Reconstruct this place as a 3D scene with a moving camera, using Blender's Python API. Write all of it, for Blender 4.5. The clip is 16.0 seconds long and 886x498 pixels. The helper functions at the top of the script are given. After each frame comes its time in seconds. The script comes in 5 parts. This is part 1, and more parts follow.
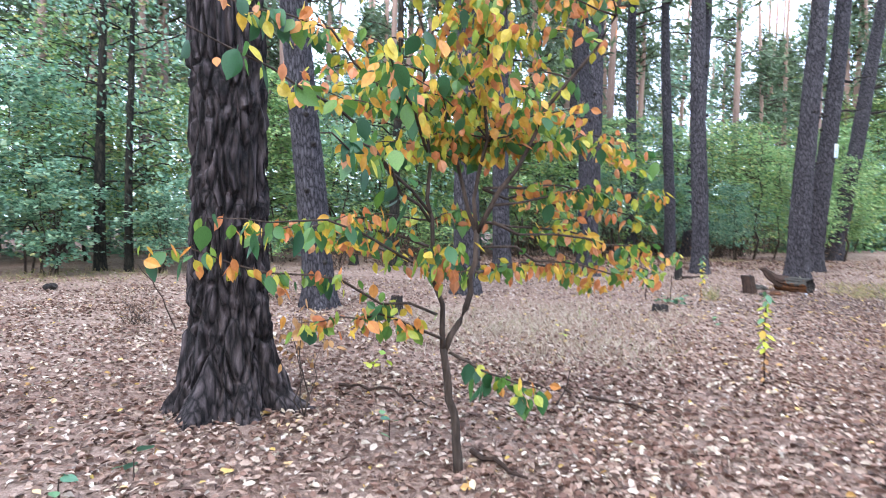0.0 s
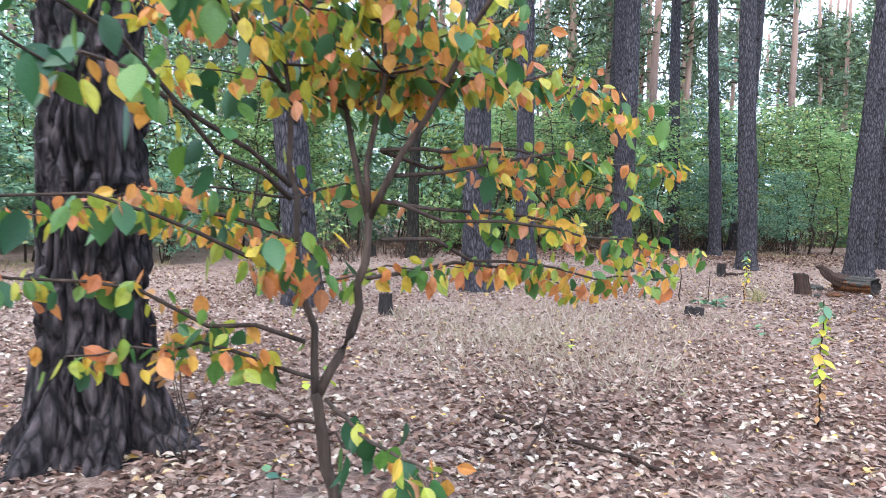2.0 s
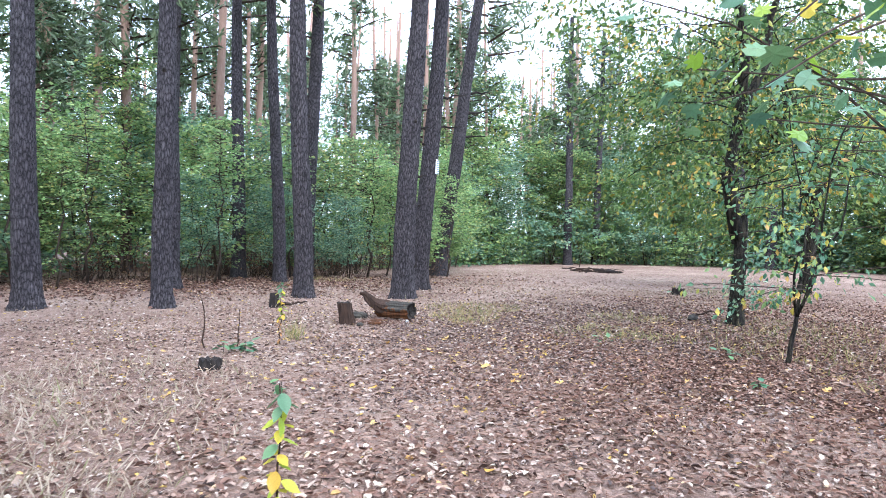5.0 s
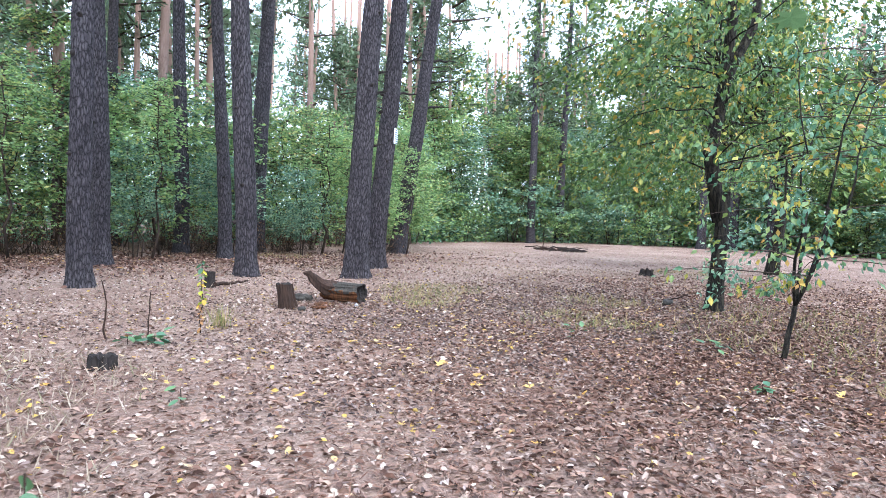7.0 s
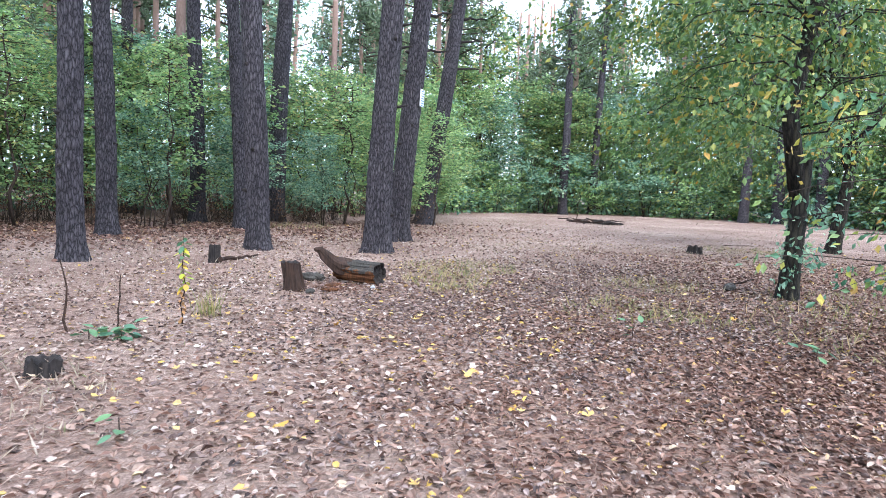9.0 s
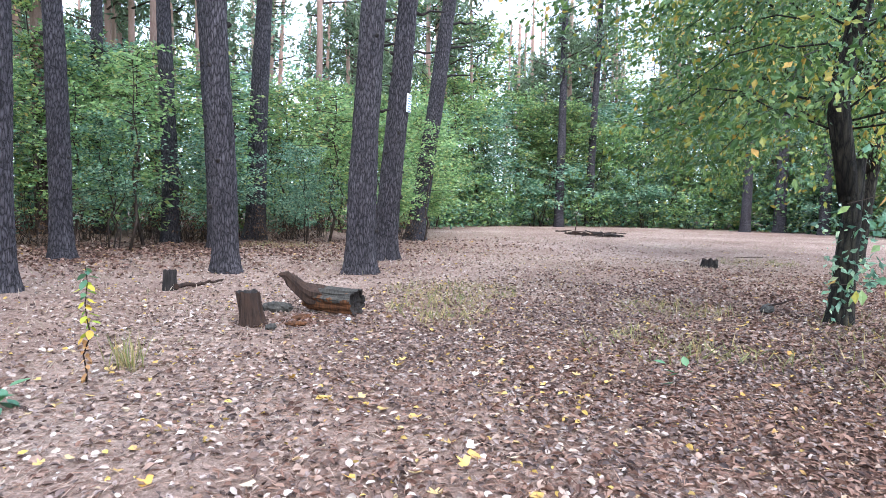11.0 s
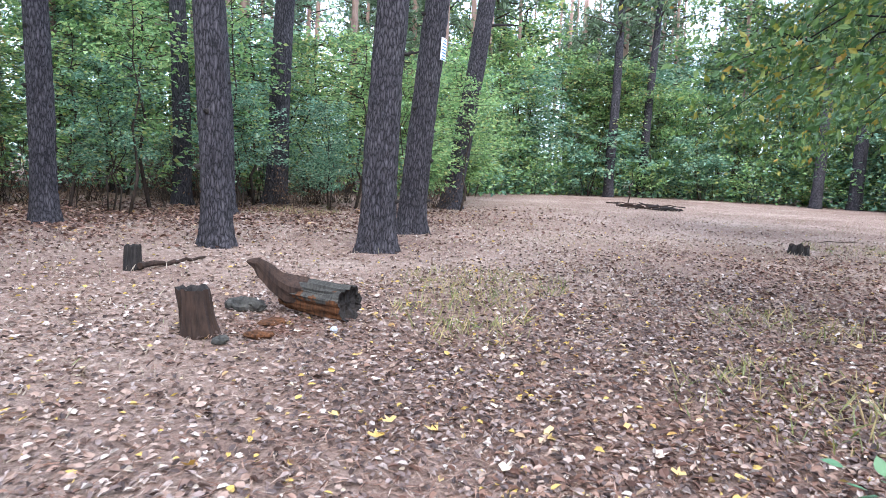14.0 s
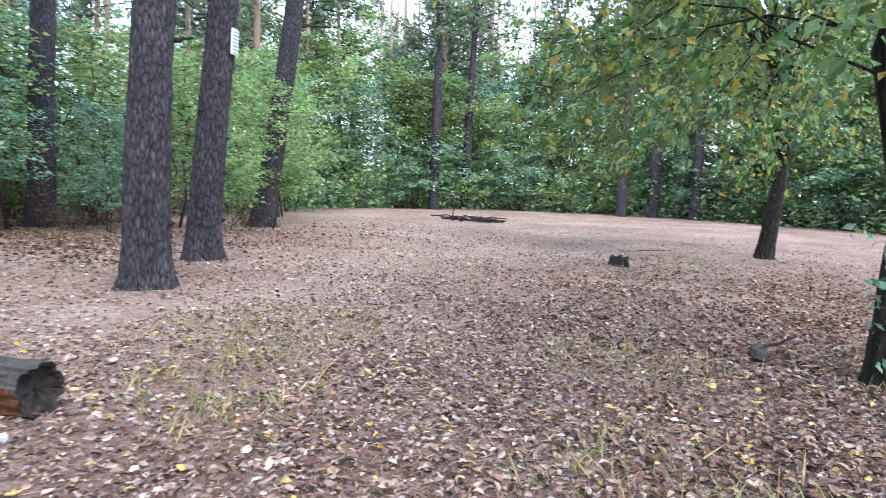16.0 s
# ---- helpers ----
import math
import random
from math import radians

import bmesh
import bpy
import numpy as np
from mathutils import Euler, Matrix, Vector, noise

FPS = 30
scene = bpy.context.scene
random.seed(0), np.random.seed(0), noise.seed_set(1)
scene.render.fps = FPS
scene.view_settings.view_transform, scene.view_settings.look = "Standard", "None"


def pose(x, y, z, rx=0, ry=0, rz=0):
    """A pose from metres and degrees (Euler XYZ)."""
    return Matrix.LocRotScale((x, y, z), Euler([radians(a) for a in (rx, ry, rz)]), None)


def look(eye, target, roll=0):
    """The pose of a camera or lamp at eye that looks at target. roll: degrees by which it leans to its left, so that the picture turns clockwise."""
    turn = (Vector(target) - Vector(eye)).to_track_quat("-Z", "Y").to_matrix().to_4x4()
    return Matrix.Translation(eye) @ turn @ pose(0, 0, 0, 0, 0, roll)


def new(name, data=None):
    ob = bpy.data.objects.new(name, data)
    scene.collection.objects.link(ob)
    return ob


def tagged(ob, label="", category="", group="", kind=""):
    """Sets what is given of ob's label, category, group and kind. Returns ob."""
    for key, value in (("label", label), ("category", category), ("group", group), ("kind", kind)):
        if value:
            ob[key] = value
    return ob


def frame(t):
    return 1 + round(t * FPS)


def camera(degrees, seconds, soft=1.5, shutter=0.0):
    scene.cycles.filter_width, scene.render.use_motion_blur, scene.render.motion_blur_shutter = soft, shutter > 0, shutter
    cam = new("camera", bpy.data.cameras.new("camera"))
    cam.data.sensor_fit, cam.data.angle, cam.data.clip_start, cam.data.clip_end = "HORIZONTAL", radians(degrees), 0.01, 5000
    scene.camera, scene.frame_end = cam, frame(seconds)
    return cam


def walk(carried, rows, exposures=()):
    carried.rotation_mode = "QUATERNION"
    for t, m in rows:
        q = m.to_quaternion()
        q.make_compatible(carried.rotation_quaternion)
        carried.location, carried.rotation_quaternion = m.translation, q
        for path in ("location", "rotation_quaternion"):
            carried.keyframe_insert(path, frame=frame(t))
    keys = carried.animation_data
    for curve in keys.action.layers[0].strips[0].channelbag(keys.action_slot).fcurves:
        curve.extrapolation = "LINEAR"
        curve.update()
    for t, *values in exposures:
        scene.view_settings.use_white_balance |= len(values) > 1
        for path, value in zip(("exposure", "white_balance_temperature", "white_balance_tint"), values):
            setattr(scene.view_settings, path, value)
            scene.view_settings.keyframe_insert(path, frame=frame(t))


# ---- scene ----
cam = camera(69.4, 16.0, soft=0.8, shutter=0.3)
METRES, EYE, TILT, LEAN, TURN = 12.2, 1.5, 0.0, 0.0, 0.0
ROWS = [
    (0.0, 0.0, 0.0, 0.0, 0.03, -2.47, -0.79),
    (0.5, 0.0139, 0.028, 0.0001, 6.08, -0.13, -2.06),
    (1.0, 0.0289, 0.0547, 0.0006, 11.25, -1.7, -0.52),
    (1.5, 0.0392, 0.0829, -0.0011, 8.08, -1.06, -0.92),
    (2.0, 0.0543, 0.1103, -0.0029, 3.92, -3.36, -1.1),
    (2.5, 0.0759, 0.1367, -0.0015, 3.99, -4.64, -3.08),
    (3.0, 0.0931, 0.1687, -0.0026, -3.36, -4.23, -4.1),
    (3.5, 0.1096, 0.1955, -0.0015, -10.42, -5.21, -2.03),
    (4.0, 0.1368, 0.2208, 0.0006, -13.99, -3.96, -2.78),
    (4.5, 0.1576, 0.2401, 0.0004, -20.48, -3.83, -2.28),
    (5.0, 0.1765, 0.2646, 0.0004, -31.52, -0.52, -0.95),
    (7.5, 0.257, 0.3678, -0.0027, -35.29, -3.39, -2.41),
    (8.0, 0.2724, 0.3906, -0.0035, -34.94, -3.86, -3.89),
    (8.5, 0.2824, 0.4169, -0.0031, -33.45, -4.82, -1.96),
    (9.0, 0.3051, 0.4448, -0.0004, -32.34, -5.35, -2.23),
    (11.5, 0.3931, 0.5723, -0.0046, -32.94, -3.83, -1.04),
    (12.0, 0.4122, 0.5968, -0.0056, -29.63, -4.73, -0.38),
    (12.5, 0.4341, 0.6207, -0.0008, -28.47, -5.28, -2.35),
    (13.0, 0.45, 0.6495, 0.0013, -29.56, -6.72, -3.06),
    (13.5, 0.4641, 0.6739, -0.0026, -30.45, -7.71, -2.15),
    (14.0, 0.4884, 0.6991, -0.0011, -29.07, -7.34, -2.63),
    (14.5, 0.5089, 0.7278, -0.0032, -33.53, -6.7, -2.36),
    (15.0, 0.5325, 0.7476, -0.0013, -38.04, -6.76, -0.94),
    (15.5, 0.5621, 0.7685, 0.0004, -39.23, -5.09, -1.38),
    (16.0, 0.5871, 0.79, 0.0, -44.23, -5.57, -2.16),
]
walk(cam, [(t, pose(0, 0, EYE, TILT, LEAN, TURN) @ pose(METRES * x, METRES * y, METRES * z, 90 + pitch, roll, yaw)) for t, x, y, z, yaw, pitch, roll in ROWS])

# ---- sky and sun: a bright overcast day under the trees ----
scene.view_settings.exposure = 2.03
world = bpy.data.worlds.new("sky")
scene.world = world
world.use_nodes = True
wn = world.node_tree
sky = wn.nodes.new("ShaderNodeTexSky")
sky.sky_type, sky.sun_disc = "NISHITA", False
sky.sun_elevation, sky.sun_rotation = radians(48), radians(200)
sky.dust_density, sky.air_density, sky.ozone_density = 1.5, 1.0, 1.5
wn.nodes["Background"].inputs["Strength"].default_value = 0.15
veil = wn.nodes.new("ShaderNodeMix")  # thin high cloud over the blue
veil.data_type = "RGBA"
cloud = wn.nodes.new("ShaderNodeTexNoise")
cloud.inputs["Scale"].default_value, cloud.inputs["Detail"].default_value = 2.5, 4.0
cover = wn.nodes.new("ShaderNodeMapRange")
cover.inputs["From Min"].default_value, cover.inputs["From Max"].default_value = 0.3, 0.6
cover.inputs["To Min"].default_value, cover.inputs["To Max"].default_value = 0.45, 0.9
veil.inputs[7].default_value = (6.6, 8.0, 10.8, 1)
wn.links.new(cloud.outputs["Fac"], cover.inputs["Value"])
wn.links.new(cover.outputs[0], veil.inputs["Factor"])
wn.links.new(sky.outputs[0], veil.inputs[6])
wn.links.new(veil.outputs[2], wn.nodes["Background"].inputs["Color"])
sun_data = bpy.data.lights.new("sun", "SUN")
sun_data.energy, sun_data.angle, sun_data.color = 0.9, radians(40), (1.0, 0.97, 0.93)
sun = new("sun", sun_data)
sun.matrix_world = look((-6, -18, 24), (0, 0, 0))

rng = np.random.default_rng(7)
rnd = random.Random(11)


# ---- materials ----
def material(name, rough=0.9):
    m = bpy.data.materials.new(name)
    m.use_nodes = True
    nt = m.node_tree
    b = nt.nodes["Principled BSDF"]
    b.inputs["Roughness"].default_value = rough
    b.inputs["Specular IOR Level"].default_value = 0.25
    return m, nt, b


def node(nt, kind, links=(), **values):
    n = nt.nodes.new(kind)
    for key, v in values.items():
        n.inputs[key.replace("_", " ")].default_value = v
    for key, out in links:
        nt.links.new(out, n.inputs[key])
    return n


def ramp(nt, fac, stops, flat=False):
    n = nt.nodes.new("ShaderNodeValToRGB")
    r = n.color_ramp
    r.interpolation = "CONSTANT" if flat else "LINEAR"
    while len(r.elements) < len(stops):
        r.elements.new(0.5)
    for e, (p, c) in zip(r.elements, stops):
        e.position, e.color = p, (*c, 1)
    nt.links.new(fac, n.inputs[0])
    return n


def mixed(nt, a, b, fac, mode="MIX"):
    n = nt.nodes.new("ShaderNodeMix")
    n.data_type, n.blend_type = "RGBA", mode
    if isinstance(fac, (int, float)):
        n.inputs["Factor"].default_value = fac
    else:
        nt.links.new(fac, n.inputs["Factor"])
    for key, v in ((6, a), (7, b)):
        if isinstance(v, tuple):
            n.inputs[key].default_value = (*v, 1)
        else:
            nt.links.new(v, n.inputs[key])
    return n.outputs[2]


def coords(nt, scale=(1, 1, 1)):
    t = nt.nodes.new("ShaderNodeTexCoord")
    m = nt.nodes.new("ShaderNodeMapping")
    m.inputs["Scale"].default_value = scale
    nt.links.new(t.outputs["Object"], m.inputs["Vector"])
    return m.outputs[0]


def bumped(nt, b, height, strength, distance):
    n = node(nt, "ShaderNodeBump", (("Height", height),), Strength=strength, Distance=distance)
    nt.links.new(n.outputs[0], b.inputs["Normal"])


def bark_material(name, dark, mid, light, upper=None, size=1.0, tall=3.2):
    m, nt, b = material(name, 0.92)
    v = coords(nt, (14 * size, 14 * size, tall * size))
    warp = node(nt, "ShaderNodeTexNoise", (("Vector", v),), Scale=1.3, Detail=3)
    moved = node(nt, "ShaderNodeVectorMath", ((0, v), (1, warp.outputs["Color"])))
    vor = nt.nodes.new("ShaderNodeTexVoronoi")
    vor.feature = "DISTANCE_TO_EDGE"
    vor.inputs["Scale"].default_value = 1.0
    nt.links.new(moved.outputs[0], vor.inputs["Vector"])
    fine = node(nt, "ShaderNodeTexNoise", (("Vector", coords(nt, (40, 40, 9))),), Scale=1.0, Detail=6, Roughness=0.7)
    broad = node(nt, "ShaderNodeTexNoise", (("Vector", coords(nt, (3, 3, 1))),), Scale=1.0, Detail=3)
    crack = ramp(nt, vor.outputs["Distance"], ((0.0, dark), (0.1, mid), (0.42, light)))
    grain = ramp(nt, fine.outputs["Fac"], ((0.3, (0.45, 0.45, 0.45)), (0.75, (1.35, 1.3, 1.28))))
    col = mixed(nt, crack.outputs[0], grain.outputs[0], 0.85, "MULTIPLY")
    stain = ramp(nt, broad.outputs["Fac"], ((0.35, (0.6, 0.55, 0.55)), (0.7, (1.15, 1.1, 1.05))))
    col = mixed(nt, col, stain.outputs[0], 0.7, "MULTIPLY")
    if upper:
        xyz = node(nt, "ShaderNodeSeparateXYZ", ((0, coords(nt)),))
        span = node(nt, "ShaderNodeMapRange", (("Value", xyz.outputs[2]),))
        span.inputs["From Min"].default_value, span.inputs["From Max"].default_value = 4.0, 11.0
        col = mixed(nt, col, upper, span.outputs[0])
    nt.links.new(col, b.inputs["Base Color"])
    both = node(nt, "ShaderNodeMath", ((0, vor.outputs["Distance"]), (1, fine.outputs["Fac"])))
    bumped(nt, b, both.outputs[0], 0.9, 0.03)
    return m


def leaf_material(name, stops, per_object=False, thin=0.5, rough=0.5):
    m, nt, b = material(name, rough)
    b.inputs["Specular IOR Level"].default_value = 0.25 if rough > 0.6 else 0.5
    if per_object:
        src = nt.nodes.new("ShaderNodeObjectInfo").outputs["Random"]
    else:
        src = nt.nodes.new("ShaderNodeNewGeometry").outputs["Random Per Island"]
    base = ramp(nt, src, stops)
    spot = node(nt, "ShaderNodeTexNoise", (("Vector", coords(nt)),), Scale=35.0, Detail=4)
    tone = ramp(nt, spot.outputs["Fac"], ((0.3, (0.7, 0.65, 0.6)), (0.6, (1.1, 1.1, 1.05))))
    col = mixed(nt, base.outputs[0], tone.outputs[0], 0.7, "MULTIPLY")
    nt.links.new(col, b.inputs["Base Color"])
    if thin:
        tr = node(nt, "ShaderNodeBsdfTranslucent", (("Color", col),))
        mx = node(nt, "ShaderNodeMixShader", ((1, b.outputs[0]), (2, tr.outputs[0])), Fac=thin)
        nt.links.new(mx.outputs[0], nt.nodes["Material Output"].inputs["Surface"])
    return m


def wood_material(name, a, c, scale=(30, 30, 4), rough=0.9):
    m, nt, b = material(name, rough)
    n1 = node(nt, "ShaderNodeTexNoise", (("Vector", coords(nt, scale)),), Scale=1.0, Detail=6, Roughness=0.65)
    n2 = node(nt, "ShaderNodeTexNoise", (("Vector", coords(nt)),), Scale=7.0, Detail=3)
    r1 = ramp(nt, n1.outputs["Fac"], ((0.3, a), (0.7, c)))
    r2 = ramp(nt, n2.outputs["Fac"], ((0.3, (0.5, 0.5, 0.5)), (0.7, (1.2, 1.15, 1.1))))
    nt.links.new(mixed(nt, r1.outputs[0], r2.outputs[0], 0.8, "MULTIPLY"), b.inputs["Base Color"])
    bumped(nt, b, n1.outputs["Fac"], 0.8, 0.015)
    return m


M_BARK_OLD = bark_material("old_pine_bark", (0.005, 0.0045, 0.005), (0.03, 0.024, 0.026), (0.115, 0.096, 0.102), size=1.0, tall=3.0)
M_BARK = bark_material("pine_bark", (0.008, 0.0075, 0.009), (0.048, 0.045, 0.053), (0.112, 0.106, 0.12), size=1.5, tall=3.8)
# bark tones lifted to stand for distance haze; the orange upper trunk is real
M_BARK_HAZED = bark_material("hazed_pine_bark", (0.05, 0.041, 0.042), (0.14, 0.112, 0.112), (0.22, 0.18, 0.178), upper=(0.33, 0.215, 0.17), size=0.6)
M_BARK_OAK = bark_material("oak_bark", (0.006, 0.0055, 0.005), (0.024, 0.022, 0.017), (0.055, 0.052, 0.036))
M_TWIG = wood_material("twig_bark", (0.025, 0.018, 0.014), (0.085, 0.06, 0.048))
M_DEAD = wood_material("dead_wood", (0.0145, 0.00825, 0.00605), (0.058, 0.0335, 0.0239))
M_GREY_WOOD = wood_material("weathered_grey_wood", (0.0165, 0.0161, 0.0138), (0.0825, 0.0764, 0.0673))
M_ROT = wood_material("rotten_orange_wood", (0.018, 0.0065, 0.0028), (0.14, 0.055, 0.02))
M_CHAR = wood_material("blackened_wood", (0.008, 0.007, 0.007), (0.04, 0.033, 0.03))
M_GREEN = leaf_material("understorey_leaf", ((0.0, (0.05, 0.1, 0.04)), (0.3, (0.12, 0.22, 0.09)), (0.62, (0.21, 0.34, 0.13)), (0.84, (0.32, 0.44, 0.16)), (0.95, (0.44, 0.43, 0.14)), (1.0, (0.45, 0.33, 0.13))), rough=0.38)
M_GREEN_COOL = leaf_material("hazel_leaf", ((0.0, (0.05, 0.125, 0.085)), (0.35, (0.14, 0.28, 0.19)), (0.75, (0.26, 0.43, 0.3)), (0.93, (0.38, 0.52, 0.34)), (1.0, (0.46, 0.42, 0.15))), rough=0.38)
M_GREEN_LIGHT = leaf_material("light_leaf", ((0.0, (0.1, 0.21, 0.08)), (0.5, (0.24, 0.4, 0.16)), (0.85, (0.39, 0.54, 0.22)), (1.0, (0.446, 0.447, 0.154))), rough=0.38)
M_OAK = leaf_material("oak_leaf", ((0.0, (0.03, 0.08, 0.025)), (0.5, (0.065, 0.14, 0.035)), (0.82, (0.14, 0.22, 0.045)), (0.94, (0.32, 0.29, 0.05)), (1.0, (0.38, 0.22, 0.04))), thin=0.28)
M_PATH_LEAF = leaf_material("path_sapling_leaf", ((0.0, (0.05, 0.15, 0.09)), (0.5, (0.12, 0.26, 0.15)), (0.78, (0.25, 0.35, 0.1)), (0.92, (0.5, 0.42, 0.07)), (1.0, (0.5, 0.28, 0.1))), rough=0.38)
M_PINE = leaf_material("pine_needles", ((0.0, (0.05, 0.09, 0.05)), (1.0, (0.14, 0.2, 0.1))), thin=0.2)
# paler copy of pine_needles: distance haze put into the colour
M_PINE_HAZED = leaf_material("hazed_pine_needles", ((0.0, (0.09, 0.15, 0.1)), (0.6, (0.2, 0.28, 0.19)), (1.0, (0.32, 0.38, 0.25))), thin=0.3)
M_BROWN = leaf_material("dry_brown_leaf", ((0.0, (0.07, 0.035, 0.02)), (0.6, (0.2, 0.11, 0.07)), (1.0, (0.34, 0.22, 0.14))), thin=0.2, rough=0.7)
M_CRUMB = leaf_material("rotten_wood_crumb", ((0.0, (0.06, 0.025, 0.015)), (0.6, (0.19, 0.1, 0.075)), (1.0, (0.34, 0.23, 0.2))), thin=0.0, rough=0.8)
M_NEEDLE_RED = leaf_material("red_needle_litter", ((0.0, (0.07, 0.03, 0.02)), (0.5, (0.2, 0.105, 0.075)), (1.0, (0.33, 0.21, 0.16))), thin=0.0, rough=0.85)
AUTUMN = ((0.0, (0.035, 0.115, 0.035)), (0.2, (0.1, 0.22, 0.04)), (0.32, (0.25, 0.33, 0.05)), (0.46, (0.46, 0.42, 0.05)),
          (0.6, (0.6, 0.38, 0.05)), (0.74, (0.6, 0.27, 0.06)), (0.88, (0.52, 0.17, 0.065)), (1.0, (0.5, 0.24, 0.12)))
M_AUTUMN = leaf_material("autumn_leaf", AUTUMN, per_object=True, thin=0.45)
M_AUTUMN_MANY = leaf_material("autumn_leaf_many", AUTUMN, thin=0.45)
M_DEEP = leaf_material("dark_green_leaf", ((0.0, (0.015, 0.065, 0.028)), (0.6, (0.035, 0.12, 0.035)), (1.0, (0.1, 0.2, 0.03))), per_object=True, thin=0.3)
M_YELLOW = leaf_material("yellow_leaf", ((0.0, (0.16, 0.33, 0.04)), (0.45, (0.4, 0.46, 0.05)), (0.8, (0.58, 0.48, 0.06)), (1.0, (0.58, 0.36, 0.06))), per_object=True, thin=0.4)
M_RUSSET = leaf_material("withered_leaf", ((0.0, (0.3, 0.15, 0.06)), (1.0, (0.45, 0.25, 0.1))), per_object=True, thin=0.3)
M_HERB = leaf_material("low_herb_leaf", ((0.0, (0.05, 0.14, 0.09)), (1.0, (0.12, 0.24, 0.1))), per_object=True, thin=0.25)
M_LITTER = leaf_material("leaf_litter", ((0.0, (0.045, 0.028, 0.023)), (0.2, (0.115, 0.07, 0.056)), (0.45, (0.225, 0.145, 0.115)), (0.65, (0.305, 0.212, 0.17)),
                                         (0.82, (0.361, 0.283, 0.244)), (0.93, (0.437, 0.37, 0.334)), (0.965, (0.494, 0.442, 0.409)), (0.972, (0.437, 0.298, 0.0697)), (1.0, (0.456, 0.317, 0.0996))), thin=0.0, rough=0.7)
# purple-brown path leaves, with some of the trees' shade darkened into the colour
M_LITTER_DARK = leaf_material("path_litter", ((0.0, (0.04, 0.029, 0.028)), (0.3, (0.105, 0.072, 0.066)), (0.6, (0.185, 0.132, 0.12)), (0.82, (0.285, 0.22, 0.2)), (0.95, (0.38, 0.325, 0.295)), (0.975, (0.42, 0.29, 0.08)), (1.0, (0.44, 0.31, 0.1))), thin=0.0, rough=0.7)
M_LITTER_RED = leaf_material("sapling_litter", ((0.0, (0.045, 0.025, 0.02)), (0.3, (0.14, 0.075, 0.057)), (0.6, (0.245, 0.155, 0.122)), (0.85, (0.345, 0.26, 0.215)), (0.97, (0.475, 0.42, 0.35)), (1.0, (0.437, 0.26, 0.092))), thin=0.0, rough=0.7)
# reddish leaves, their colour darkened to carry tree shade on the right
M_LITTER_RED_SHADED = leaf_material("red_shaded_litter", ((0.0, (0.035, 0.02, 0.016)), (0.3, (0.09, 0.044, 0.032)), (0.6, (0.18, 0.098, 0.072)), (0.87, (0.27, 0.168, 0.13)), (0.97, (0.37, 0.28, 0.23)), (1.0, (0.4, 0.24, 0.08))), thin=0.0, rough=0.65)
M_LITTER_WARM = leaf_material("fallen_yellow_leaf", ((0.0, (0.42, 0.22, 0.035)), (0.5, (0.43, 0.29, 0.09)), (1.0, (0.47, 0.38, 0.33))), per_object=True, thin=0.0)
M_NEEDLE = leaf_material("needle_litter", ((0.0, (0.1, 0.05, 0.038)), (0.5, (0.27, 0.165, 0.13)), (1.0, (0.41, 0.32, 0.265))), thin=0.0, rough=0.85)
M_STRAW = leaf_material("dry_grass", ((0.0, (0.239, 0.178, 0.126)), (0.6, (0.366, 0.292, 0.226)), (0.9, (0.437, 0.37, 0.301)), (1.0, (0.211, 0.228, 0.1))), thin=0.25)
M_TUFT = leaf_material("green_grass", ((0.0, (0.105, 0.136, 0.0425)), (0.6, (0.252, 0.23, 0.085)), (1.0, (0.441, 0.306, 0.17))), thin=0.2)


def ground_material():
    m, nt, b = material("forest_floor", 0.97)
    v = coords(nt)
    a = node(nt, "ShaderNodeTexNoise", (("Vector", v),), Scale=0.28, Detail=4, Roughness=0.6)
    c = node(nt, "ShaderNodeTexNoise", (("Vector", v),), Scale=7.0, Detail=8, Roughness=0.75)
    d = node(nt, "ShaderNodeTexNoise", (("Vector", v),), Scale=60.0, Detail=6, Roughness=0.7)
    e = node(nt, "ShaderNodeTexVoronoi", (("Vector", v),), Scale=22.0)
    big = ramp(nt, a.outputs["Fac"], ((0.32, (0.2, 0.133, 0.106)), (0.5, (0.275, 0.2, 0.163)), (0.68, (0.36, 0.285, 0.236))))
    mid = ramp(nt, c.outputs["Fac"], ((0.3, (0.55, 0.48, 0.46)), (0.66, (1.2, 1.18, 1.17))))
    tiny = ramp(nt, d.outputs["Fac"], ((0.32, (0.38, 0.34, 0.33)), (0.68, (1.38, 1.36, 1.34))))
    flakes = ramp(nt, e.outputs["Color"], ((0.2, (0.7, 0.66, 0.64)), (0.8, (1.2, 1.2, 1.2))))
    col = mixed(nt, big.outputs[0], mid.outputs[0], 0.9, "MULTIPLY")
    col = mixed(nt, col, tiny.outputs[0], 0.9, "MULTIPLY")
    col = mixed(nt, col, flakes.outputs[0], 0.6, "MULTIPLY")
    nt.links.new(col, b.inputs["Base Color"])
    s = node(nt, "ShaderNodeMath", ((0, c.outputs["Fac"]), (1, d.outputs["Fac"])))
    bumped(nt, b, s.outputs[0], 0.8, 0.03)
    return m


M_GROUND = ground_material()


def plain(name, c, rough=0.6):
    m, nt, b = material(name, rough)
    n = node(nt, "ShaderNodeTexNoise", (("Vector", coords(nt)),), Scale=9.0, Detail=4)
    r = ramp(nt, n.outputs["Fac"], ((0.3, tuple(0.8 * x for x in c)), (0.7, c)))
    nt.links.new(r.outputs[0], b.inputs["Base Color"])
    return m


M_SIGN = plain("white_enamel", (0.78, 0.8, 0.82), 0.4)
M_STONE = plain("pale_stone", (0.4, 0.42, 0.45), 0.8)
